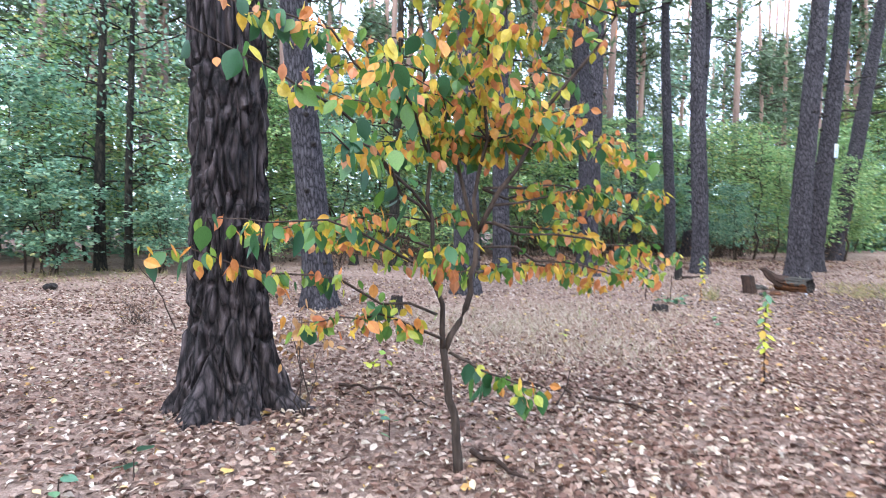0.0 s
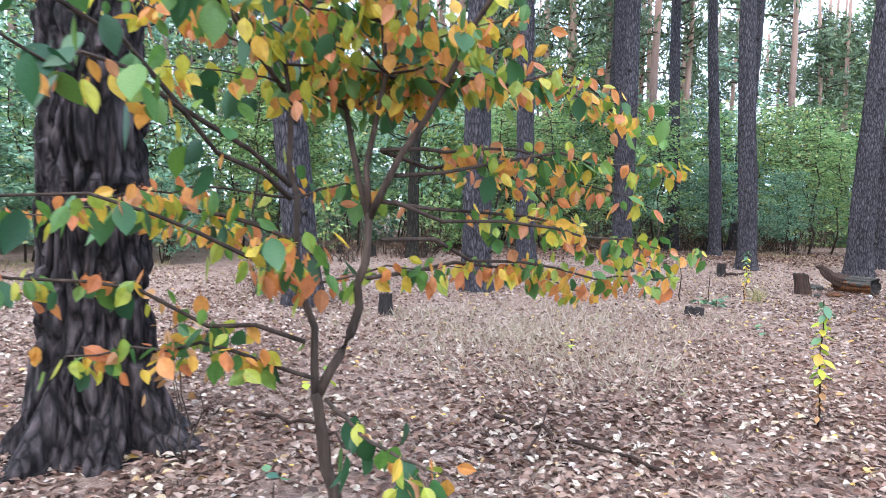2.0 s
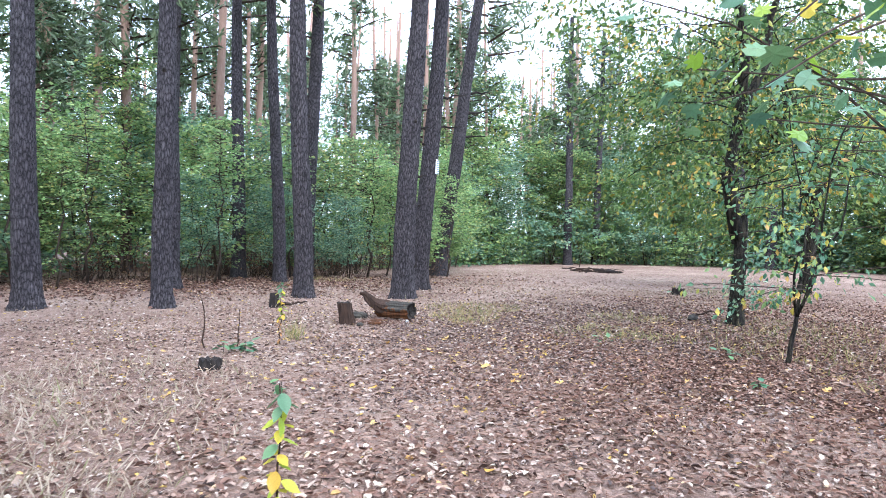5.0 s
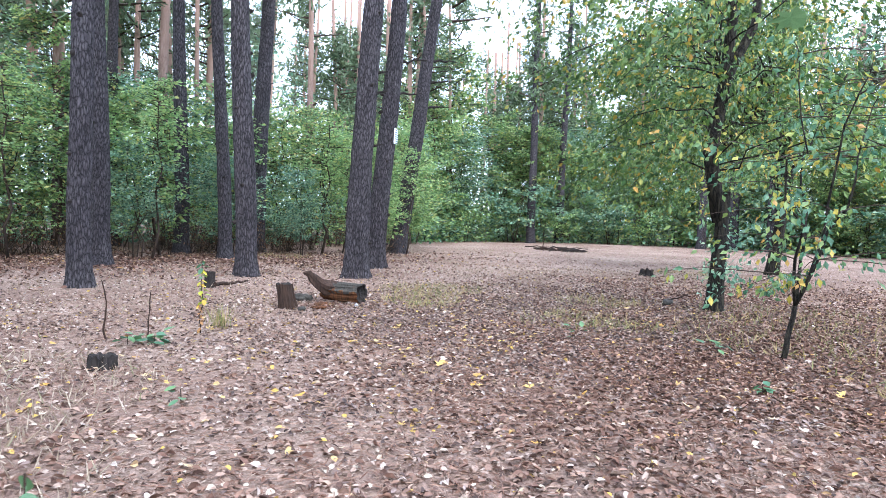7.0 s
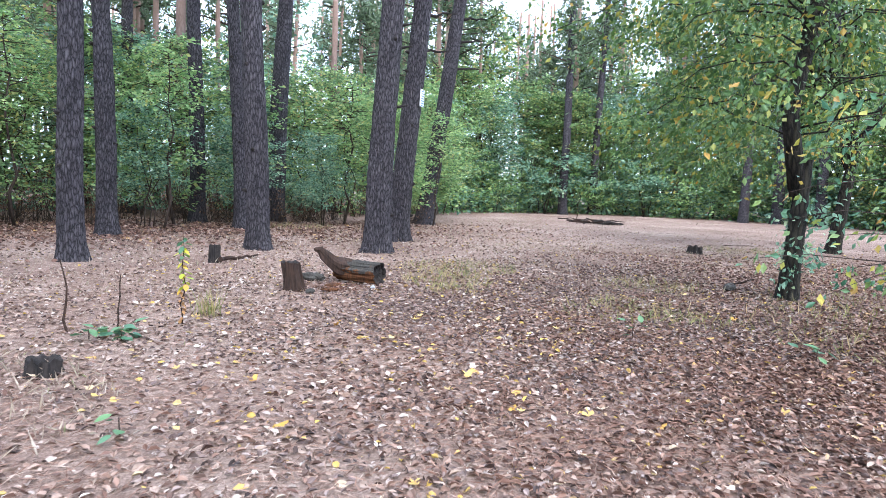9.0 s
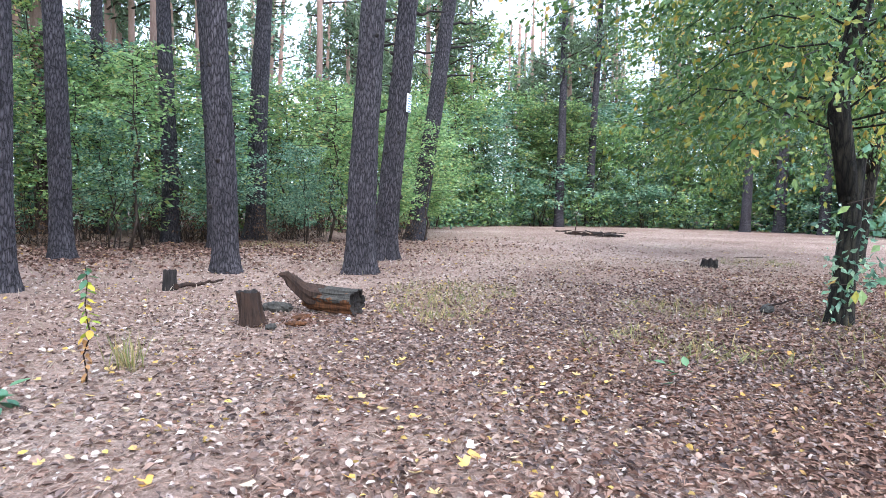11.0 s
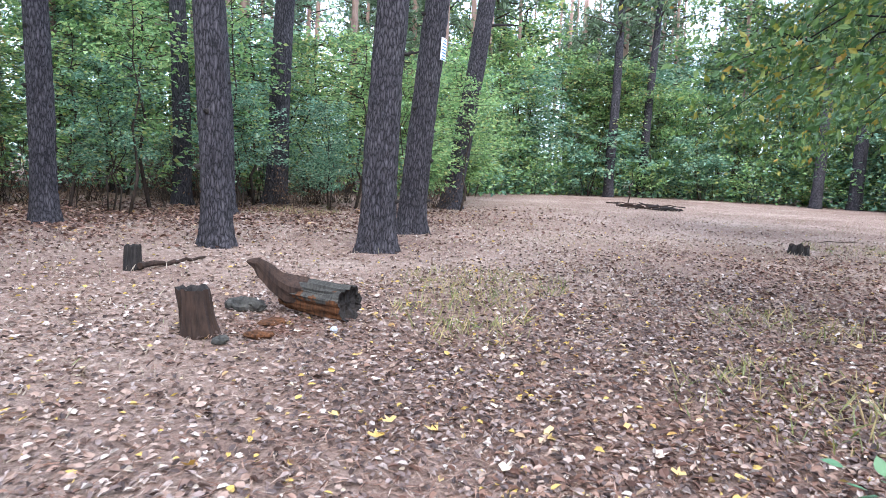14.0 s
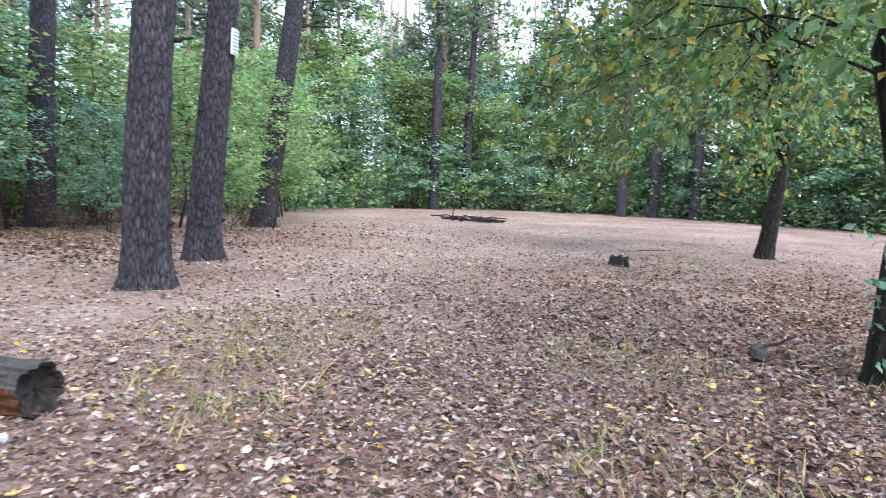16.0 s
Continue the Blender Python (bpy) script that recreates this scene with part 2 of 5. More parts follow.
M_INK = plain("blue_print", (0.08, 0.2, 0.35), 0.5)
M_STEEL = plain("nail_steel", (0.2, 0.18, 0.17), 0.5)


# ---- mesh helpers ----
def mesh_from(name, verts, faces, mats, index=None, smooth=False):
    """A mesh from an array of places and an array of triangles or of quads."""
    verts, faces = np.asarray(verts, np.float32), np.asarray(faces, np.int32)
    me = bpy.data.meshes.new(name)
    k = faces.shape[1]
    me.vertices.add(len(verts))
    me.vertices.foreach_set("co", verts.ravel())
    me.loops.add(faces.size)
    me.loops.foreach_set("vertex_index", faces.ravel())
    me.polygons.add(len(faces))
    me.polygons.foreach_set("loop_start", np.arange(0, faces.size, k, dtype=np.int32))
    for m in mats:
        me.materials.append(m)
    if index is not None:
        me.polygons.foreach_set("material_index", np.asarray(index, np.int32))
    me.polygons.foreach_set("use_smooth", np.full(len(faces), smooth))
    me.update(calc_edges=True)
    me.validate()
    return me


def thing(name, x, y, z, label, category, group="", kind="", rz=0.0):
    e = new(name)
    e.matrix_basis = pose(x, y, z, 0, 0, rz)
    e.empty_display_size = 0.2
    return tagged(e, label, category, group, kind)


def child(name, mesh, parent, label="", m=None):
    ob = new(name, mesh)
    ob.parent = parent
    if m is not None:
        ob.matrix_basis = m
    return tagged(ob, label) if label else ob


def unit(a):
    return a / np.maximum(np.linalg.norm(a, axis=-1, keepdims=True), 1e-9)


def blades(at, way, length, width, fold=0.18, flat=None):
    """Leaves of two folded triangles: at their bases, along their ways; flat: the blades' upward directions."""
    n = len(at)
    way = unit(way)
    up = unit(rng.normal(size=(n, 3))) if flat is None else flat
    side = unit(np.cross(way, up))
    nrm = np.cross(side, way)
    L, W = np.broadcast_to(length, n)[:, None], np.broadcast_to(width, n)[:, None]
    mid = at + way * L * 0.45
    v = np.stack([at, mid + side * W / 2 + nrm * W * fold, at + way * L, mid - side * W / 2 + nrm * W * fold], 1).reshape(-1, 3)
    i = np.arange(n)[:, None] * 4
    return v, np.concatenate([i + [0, 1, 2], i + [0, 2, 3]], 1).reshape(-1, 3)


def tube(points, radii, segs=6, wob=0.0):
    """A tapered tube along a line of points, closed at its end."""
    p = np.asarray(points, float)
    r = np.asarray(radii, float)
    t = unit(np.gradient(p, axis=0))
    ref = np.where(np.abs(t[:, 2:3]) > 0.9, np.array([[1.0, 0, 0]]), np.array([[0, 0, 1.0]]))
    u = unit(np.cross(t, ref))
    w = np.cross(t, u)
    a = np.linspace(0, 2 * np.pi, segs, endpoint=False)
    rr = r[:, None] * (1 + wob * rng.normal(size=(len(p), segs)))
    v = (p[:, None] + rr[..., None] * (np.cos(a)[None, :, None] * u[:, None] + np.sin(a)[None, :, None] * w[:, None])).reshape(-1, 3)
    v = np.concatenate([v, p[-1:] + t[-1:] * r[-1], p[:1]])
    f = []
    n = len(p)
    for i in range(n - 1):
        for j in range(segs):
            k = (j + 1) % segs
            A, B, C, D = i * segs + j, i * segs + k, (i + 1) * segs + k, (i + 1) * segs + j
            f += [(A, B, C), (A, C, D)]
    for j in range(segs):
        k = (j + 1) % segs
        f += [((n - 1) * segs + j, (n - 1) * segs + k, n * segs), (k, j, n * segs + 1)]
    return v, np.array(f)


def joined(pieces):
    vs, fs, o = [], [], 0
    for v, f in pieces:
        vs.append(v), fs.append(f + o)
        o += len(v)
    return np.concatenate(vs), np.concatenate(fs)


def bend(a, b, n=6, sag=0.0, rough=0.03):
    """A slightly crooked line from a to b."""
    a, b = np.asarray(a, float), np.asarray(b, float)
    s = np.linspace(0, 1, n)[:, None]
    p = a + (b - a) * s
    p[:, 2] += sag * np.sin(np.pi * s[:, 0])
    j = rng.normal(size=p.shape) * rough * np.linalg.norm(b - a) / 2
    j[0] = j[-1] = 0
    return p + j


# ---- trunks ----
def trunk_mesh(name, r, h, lean, segs, rows, depth, flare, mat, seed, plate=(9.0, 2.6), top=0.45):
    """A bole with raised bark plates between cracks, root flare and a slight sweep."""
    z = h * np.linspace(0, 1, rows) ** 1.6
    a = np.linspace(0, 2 * np.pi, segs, endpoint=False)
    v = np.empty((rows, segs, 3))
    for i, zz in enumerate(z):
        taper = r * (1 - (1 - top) * zz / h)
        for j, aa in enumerate(a):
            root = 1 + flare * math.exp(-zz / (0.8 * r + 0.05)) * (0.75 + 0.5 * math.sin(aa * 5 + seed) * math.sin(aa * 2 + 2 * seed))
            rr = taper * root
            if depth and zz < 9:
                ca, sa = math.cos(aa) * taper, math.sin(aa) * taper
                q = Vector((ca * plate[0] + seed * 7, sa * plate[0], zz * plate[1] + seed))
                q += Vector((0.0, 0.0, 0.8)) * noise.noise(q * 0.7) + Vector((0.9, 0.9, 0)) * noise.noise(q * 0.5 + Vector((9, 9, 9)))
                d = noise.voronoi(q)[0]
                e = min((d[1] - d[0]) * 3.0, 1.0)
                rr += depth * (e * e * (3 - 2 * e) - 0.6) + depth * 0.7 * noise.noise(q * 2.3) + 0.07 * taper * noise.noise(Vector((ca * 2.5, sa * 2.5, zz * 0.6 + seed * 3)))
            bow = 0.02 * math.sin(zz * 0.5 + seed) * min(zz, 2.0)
            v[i, j] = (lean[0] * zz + bow + rr * math.cos(aa), lean[1] * zz + rr * math.sin(aa), zz - 0.06)
    i, j = np.meshgrid(np.arange(rows - 1), np.arange(segs), indexing="ij")
    k = (j + 1) % segs
    f = np.stack([i * segs + j, i * segs + k, (i + 1) * segs + k, (i + 1) * segs + j], -1).reshape(-1, 4)
    return mesh_from(name, v.reshape(-1, 3), f, [mat], smooth=not depth or segs < 60)


def pine_crown_mesh(h, spread, low, tufts, seed):
    """Boughs and needle tufts of a tall pine."""
    g = np.random.default_rng(seed)
    pieces, at, way = [], [], []
    for i in range(26):
        z = low + (h - low) * (i / 26) ** 0.8
        a = g.uniform(0, 2 * np.pi)
        L = spread * (1.05 - 0.75 * (z - low) / (h - low)) * g.uniform(0.6, 1.1)
        tip = np.array([np.cos(a) * L, np.sin(a) * L, z + 0.25 * L])
        pieces.append(tube(bend((0, 0, z), tip, 3), np.linspace(0.07, 0.02, 3), 3))
        for s in g.uniform(0.35, 1.05, tufts // 26):
            c = np.array([0, 0, z]) * (1 - s) + tip * s + g.normal(size=3) * 0.28 * spread * 0.4
            at.append(c), way.append(g.normal(size=3) + [0, 0, 0.5])
    at, way = np.array(at), np.array(way)
    k = 4
    at, way = np.repeat(at, k, 0), np.repeat(way, k, 0) + g.normal(size=(len(at) * k, 3)) * 1.1
    wood, wf = joined(pieces)
    lv, lf = blades(at, way, g.uniform(0.35, 0.75, len(at)), 0.12)
    v, f = joined([(wood, wf), (lv, lf)])
    return mesh_from("crown", v, f, [M_TWIG, M_PINE], np.r_[np.zeros(len(wf)), np.ones(len(lf))])


CROWNS = [pine_crown_mesh(19, 2.6, 11.0, 260, s) for s in range(3)]


def stub(parent, base, tip, r=0.03, label="broken dead branch stub"):
    v, f = tube(bend(base, tip, 5, rough=0.08), np.linspace(r, r * 0.4, 5), 6, 0.06)
    child("branch_stub", mesh_from("branch_stub", v, f, [M_CHAR]), parent, label)


def big_pine(x, y, r, lean, label, seed, segs=64, rows=170, depth=0.012, flare=0.55, mat=None, h=19.0, plate=(9.0, 2.6), crown=True):
    e = thing("pine_tree", x, y, 0, label, "tree", "old pines of the clearing")
    child("trunk", trunk_mesh("trunk", r, h, lean, segs, rows, depth, flare, mat or M_BARK, seed, plate), e)
    if crown:
        g = np.random.default_rng(seed + 400)
        for z in np.arange(0.9, 6.5, 0.62) if depth and mat is None else ():
            z, a = z + g.uniform(-0.2, 0.2), g.uniform(0, 2 * np.pi)
            rz = r * (1 - 0.55 * z / h)
            c = np.array([lean[0] * z, lean[1] * z, z - 0.06])
            out = np.array([math.cos(a), math.sin(a), 0.15])
            v, f = tube([c + out * rz * 0.8, c + out * (rz + 0.012), c + out * (rz + g.uniform(0.025, 0.06))], [0.06, 0.045, 0.022], 8, 0.12)
            child("branch_knot", mesh_from("branch_knot", v, f, [M_CHAR]), e)
        child("crown", CROWNS[seed % 3], e, "", pose(lean[0] * h - lean[0] * 3, lean[1] * h - lean[1] * 3, -0.8, 0, 0, seed * 70))
    return e


# ---- ground ----
def ground_height(x, y):
    return 0.018 * np.sin(x * 1.3 + 0.4 * y) * np.sin(y * 0.9) + 0.012 * np.sin(x * 3.1 + 1) * np.cos(y * 2.7)


def make_ground():
    near = np.linspace(-14, 34, 190)
    far = np.array([3, 8, 16, 30, 60, 110, 200, 400, 900.0])
    xs = np.concatenate([near[0] - far[::-1], near, near[-1] + far])
    ys = xs + 2
    X, Y = np.meshgrid(xs, ys, indexing="ij")
    fade = np.clip((60 - np.hypot(X - 8, Y - 10)) / 30, 0, 1)
    Z = ground_height(X, Y) * fade
    n = len(xs)
    i, j = np.meshgrid(np.arange(n - 1), np.arange(n - 1), indexing="ij")
    f = np.stack([i * n + j, (i + 1) * n + j, (i + 1) * n + j + 1, i * n + j + 1], -1).reshape(-1, 4)
    ob = new("ground", mesh_from("ground", np.stack([X, Y, Z], -1).reshape(-1, 3), f, [M_GROUND], smooth=True))
    tagged(ob, "pinkish brown forest floor of dry earth and pine needles", "ground", kind="structure")


make_ground()

# ---- the old pines ----
hero = big_pine(-1.68, 5.02, 0.29, (-0.014, -0.005), "thick old pine with deeply furrowed dark bark and flared roots", 1, 250, 420, 0.044, 1.3, M_BARK_OLD, plate=(12.5, 3.0))
big_pine(-2.1, 10.95, 0.27, (-0.075, -0.03), "grey-brown pine trunk leaning slightly over dry litter", 2)
big_pine(0.5, 13.2, 0.27, (0.0, 0.0), "stout grey pine standing in dry grass", 3, 80, 200)
big_pine(1.78, 18.9, 0.26, (-0.03, 0.0), "dark grey pine standing before green undergrowth", 4)
big_pine(4.24, 18.3, 0.22, (0.0, 0.0), "slim straight grey pine on the open litter", 5)
big_pine(5.25, 23.8, 0.25, (-0.02, 0.0), "straight grey pine close to the undergrowth", 6)
big_pine(9.2, 25.9, 0.23, (-0.04, 0.01), "slim pale grey pine before the undergrowth", 7)
big_pine(7.85, 19.5, 0.26, (-0.03, 0.007), "straight dark grey pine with scaly bark near a stump", 8)
big_pine(11.5, 29.8, 0.36, (0.033, -0.009), "dark pine half hidden by hazel leaves", 9)
front = big_pine(10.32, 18.62, 0.3, (0.036, -0.016), "foremost of three leaning pines with scaly grey-brown bark", 10, 90, 230, 0.014)
signed = big_pine(12.2, 21.1, 0.30, (0.062, -0.03), "leaning pine that carries a small white sign", 11, 80, 200, 0.014)
bent = big_pine(17.4, 28.5, 0.36, (0.116, -0.067), "strongly leaning dark pine with dead branch stubs", 12)
big_pine(8.5, 29.0, 0.27, (-0.016, 0.002), "dark pine trunk in the shade of the undergrowth", 13)
big_pine(7.0, 35.0, 0.27, (0.0, 0.0), "dark pine trunk deep in the undergrowth", 14, 32, 60)
for z, l in ((6.4, 1.0), (7.5, 0.9), (8.4, 0.9)):
    stub(bent, (0.116 * z + 0.25, -0.067 * z - 0.1, z), (0.116 * z + 0.25 + l, -0.067 * z - 0.35, z + 0.12), 0.06)
for z, l in ((5.2, 0.7), (6.2, 0.8)):
    stub(signed, (0.062 * z + 0.2, -0.03 * z - 0.05, z), (0.062 * z + 0.2 + l, -0.03 * z - 0.3, z + 0.1), 0.045)
for z in (3.3, 4.6, 5.1):
    stub(front, (0.036 * z + 0.2, -0.016 * z - 0.15, z), (0.036 * z + 0.38, -0.016 * z - 0.3, z + 0.04), 0.04)


def make_sign():
    """A small white printed plate bent round the trunk and nailed on."""
    e = thing("tree_sign", 12.2 + 0.062 * 3.9 + 0.16, 21.1 - 0.03 * 3.9 - 0.235, 3.7, "small white sign with blue print nailed to a leaning pine", "sign", rz=32)
    e.matrix_basis = e.matrix_basis @ pose(0, 0, 0, 0, 4, 0)
    w, h, n = 0.115, 0.46, 8
    bm = bmesh.new()
    ring = []
    for i in range(n + 1):
        x = -w + 2 * w * i / n
        y = -0.05 + 1.6 * x * x
        ring.append([bm.verts.new((x, y + d, z)) for d, z in ((0, 0), (0, h), (0.006, h), (0.006, 0))])
    for a, b in zip(ring, ring[1:]):
        for k in range(4):
            bm.faces.new((a[k], b[k], b[(k + 1) % 4], a[(k + 1) % 4]))
    bm.faces.new(ring[0]), bm.faces.new(ring[-1][::-1])
    me = bpy.data.meshes.new("plate")
    bm.to_mesh(me), bm.free()
    me.materials.append(M_SIGN)
    child("plate", me, e)
    for i in range(7):
        z, half = h - 0.07 - i * 0.063, w * (0.55 if i == 0 else rnd.uniform(0.6, 0.85))
        xs = np.linspace(-half, half, 7)
        lo = np.stack([xs, -0.054 + 1.6 * xs * xs, np.full(7, z)], 1)
        hi = lo + [0, 0, 0.024]
        f = [(k, k + 1, 8 + k, 7 + k) for k in range(6)]
        child("print_line", mesh_from("print_line", np.concatenate([lo, hi]), f, [M_INK]), e, "blue line of print")
    for z in (0.02, h - 0.02):
        v, f = tube([(0, -0.07, z), (0, 0.05, z)], [0.008, 0.006], 6)
        child("nail", mesh_from("nail", v, f, [M_STEEL]), e)


make_sign()


# ---- broadleaf trees and undergrowth ----
def broadleaf_mesh(h, spread, low, twigs, per, size, mat, seed, stems=3, stem_r=0.03, droop=0.1, layer=0.25, base_spread=0.3):
    """Stems with limbs, and sprays of single leaves along the limbs in loose layers. Gives (wood, leaves)."""
    g = np.random.default_rng(seed)
    pieces, at, way = [], [], []
    tops = []
    for s in range(stems):
        a = g.uniform(0, 2 * np.pi)
        b = np.array([np.cos(a), np.sin(a), 0]) * base_spread * g.uniform(0.2, 1)
        t = b + np.array([np.cos(a) * spread * g.uniform(0.1, 0.55), np.sin(a) * spread * g.uniform(0.1, 0.55), h * g.uniform(0.75, 1.0)])
        if stems == 1:
            b, t = np.zeros(3), np.array([g.normal() * 0.2, g.normal() * 0.2, h * 0.95])
        line = bend(b, t, 8, rough=0.05)
        line[0, 2] = -0.05
        pieces.append(tube(line, np.linspace(stem_r, stem_r * 0.2, 8), 4))
        tops.append(line)
    for i in range(twigs):
        line = tops[i % stems]
        z = low + (h - low) * g.uniform(0, 1) ** 0.9
        k = np.argmin(np.abs(line[:, 2] - z))
        p = line[k] + g.normal(size=3) * 0.02
        p[2] = min(z, line[-1, 2])
        a = g.uniform(0, 2 * np.pi)
        shape = 0.45 + 0.75 * math.sin(math.pi * min(max((z - low * 0.3) / (h * 1.02 - low * 0.3), 0.05), 1)) ** 0.7
        L = spread * shape * g.uniform(0.35, 1.0)
        q = p + np.array([np.cos(a) * L, np.sin(a) * L, L * g.uniform(-droop, 0.45)])
        twig = bend(p, q, 4, 0.06 * L, 0.1)
        pieces.append(tube(twig[::3] if len(twig) > 3 else twig, [stem_r * 0.35, 0.004], 3))
        m = max(3, int(per * (0.4 + L / spread)))
        s = g.uniform(0.25, 1.08, m)[:, None]
        c = p * (1 - s) + q * s
        c = c + g.normal(size=(m, 3)) * np.array([0.24, 0.24, 0.24 * layer * 2]) * (0.35 + 0.25 * L)
        at.append(c)
        out = unit(np.array([np.cos(a), np.sin(a), -0.25]))
        way.append(out + g.normal(size=(m, 3)) * [0.8, 0.8, 0.35])
    at, way = np.concatenate(at), np.concatenate(way)
    at[:, 2] = np.maximum(at[:, 2], 0.12)
    up = unit(np.array([0, 0, 1.0]) + g.normal(size=at.shape) * 0.5)
    L = size * g.uniform(0.6, 1.25, len(at))
    lv, lf = blades(at, way, L, L * 0.62, 0.15, up)
    wv, wf = joined(pieces)
    return mesh_from("branchwork", wv, wf, [M_TWIG], smooth=True), mesh_from("foliage", lv, lf, [mat])


TALL = [broadleaf_mesh(7.4, 2.2, 1.0, 86, 54, 0.172, M_GREEN, 20, 2, 0.05),
        broadleaf_mesh(6.4, 2.1, 0.8, 86, 54, 0.172, M_GREEN_COOL, 21, 3, 0.04),
        broadleaf_mesh(8.6, 2.3, 1.4, 86, 54, 0.182, M_GREEN, 22, 1, 0.06),
        broadleaf_mesh(6.8, 2.3, 0.9, 86, 54, 0.172, M_GREEN_LIGHT, 23, 3, 0.04)]
LOW = [broadleaf_mesh(2.6, 1.3, 0.25, 44, 46, 0.16, M_GREEN_COOL, 30, 6, 0.02),
       broadleaf_mesh(3.4, 1.5, 0.3, 50, 46, 0.16, M_GREEN, 31, 5, 0.02),
       broadleaf_mesh(1.6, 1.0, 0.15, 26, 30, 0.12, M_GREEN_LIGHT, 32, 6, 0.012)]
TALL_LABEL = ("tall leafy understorey tree with green foliage", "bushy hazel with bluish green leaves", "slender young tree with sparse green crown", "light green leafy bush going yellow")
LOW_LABEL = ("low hazel bush with cool green leaves", "dense green shrub with thin dark stems", "small light green shrub")


def plant(pair, name, label, category, x, y, rz, s, group=""):
    e = thing(name, x, y, 0, label, category, group, rz=rz)
    e.scale = (s, s, s * rnd.uniform(0.92, 1.08))
    child("branchwork", pair[0], e)["kind"] = "stuff"
    child("foliage", pair[1], e)
    return e


def edge_distance(a):
    """How far the undergrowth's edge lies from the clearing's middle (8, 10), by compass angle (degrees from +y to +x)."""
    pts = ((-180, 17), (-130, 17), (-95, 18), (-75, 18), (-62, 16.5), (-50, 16), (-35, 16), (-22, 17.5), (-10, 18.5), (2, 19.5), (12, 19.5), (20, 23), (28, 31), (38, 40),
           (48, 44), (58, 44), (68, 42), (80, 36), (100, 26), (130, 20), (180, 17))
    return float(np.interp(a, [p[0] for p in pts], [p[1] for p in pts]))


angle = -180.0
i = 0
while angle < 180:
    d0 = edge_distance(angle)
    seen = -75 < angle < 85
    for ring, (off, pairs, labels, nm) in enumerate(((0.8, LOW, LOW_LABEL, "shrub"), (3.0, TALL, TALL_LABEL, "understorey_tree"), (6.2, TALL, TALL_LABEL, "understorey_tree"), (10.5, TALL, TALL_LABEL, "understorey_tree"))):
        if not seen and ring != 1:
            continue
        if rnd.random() < (0.62 if angle < 14 else 0.2, 0.14, 0.25, 0.5 if angle < 14 else 0.2)[ring] * (1 if d0 < 28 else 0.5):
            continue
        a = radians(angle + rnd.uniform(-2, 2))
        d = d0 + off + rnd.uniform(-1.0, 1.4)
        k = rnd.randrange(len(pairs))
        plant(pairs[k], nm, labels[k], "shrub" if ring == 0 else "tree", 8 + d * math.sin(a), 10 + d * math.cos(a), rnd.uniform(0, 360), rnd.uniform(0.8, 1.15) * ((1.0, 0.95, 1.05, 1.05) if d0 < 28 else (1.7, 1.25, 1.5, 1.8))[ring], "undergrowth round the clearing")
    angle += (5.6 if seen else 11) * 20 / max(min(d0, 33), 20)
    i += 1

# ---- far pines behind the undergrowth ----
FAR_TRUNKS = [trunk_mesh("trunk", r, 21, (lx, ly), 14, 24, 0.0, 0.3, M_BARK_HAZED, s) for s, (r, lx, ly) in enumerate(((0.2, 0.0, 0.01), (0.25, 0.02, 0.0), (0.17, -0.03, 0.01), (0.23, 0.045, -0.02)))]
for i in range(230):
    a = rnd.uniform(-72, 30) if i < 125 else rnd.uniform(20, 85) if i < 218 else rnd.uniform(90, 280)
    d = edge_distance(a if a < 180 else a - 360) + rnd.uniform(5, 48)
    k = rnd.randrange(4)
    e = thing("pine_tree", 8 + d * math.sin(radians(a)), 10 + d * math.cos(radians(a)), 0, "tall straight distant pine with orange upper trunk", "tree", "distant pines", rz=rnd.uniform(0, 360))
    e.scale = (1, 1, rnd.uniform(0.85, 1.15))
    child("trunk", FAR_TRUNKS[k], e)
    child("crown", CROWNS[k % 3], e, "", pose(0, 0, rnd.uniform(-4.5, 1.5), 0, 0, rnd.uniform(0, 360)))


for i in range(14):
    a, k = rnd.uniform(42, 78), rnd.randrange(4)
    d = edge_distance(a) + rnd.uniform(1, 16)
    e = thing("pine_tree", 8 + d * math.sin(radians(a)), 10 + d * math.cos(radians(a)), 0, "tall grey pine beyond the clearing", "tree", "distant pines", rz=rnd.uniform(0, 360))
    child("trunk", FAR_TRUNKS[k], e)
    child("crown", CROWNS[k % 3], e, "", pose(0, 0, rnd.uniform(-5.5, -1), 0, 0, rnd.uniform(0, 360)) @ Matrix.Diagonal((1.2, 1.2, 1, 1)))


def far_woods():
    """Leaves and boughs of the woods beyond, all round."""
    g = np.random.default_rng(5)
    n = 30000
    a = np.radians(g.uniform(-180, 180, n))
    d = 64 + 34 * g.uniform(0, 1, n)
    z = 12.0 * g.beta(0.9, 1.6, n)
    lump = np.sin(a * 37) + np.sin(a * 61 + 1.3) + np.sin(a * 17 + d * 0.2)
    keep = z < 7.0 + 2.2 * lump
    at = np.stack([8 + d * np.sin(a), 10 + d * np.cos(a), z], 1)[keep]
    L = g.uniform(0.6, 1.3, len(at))
    v, f = blades(at, g.normal(size=at.shape), L, L * 0.7)
    tagged(new("far_woods", mesh_from("far_woods", v, f, [M_GREEN_COOL])), "distant green woods behind the pines", "woods", kind="stuff")


far_woods()


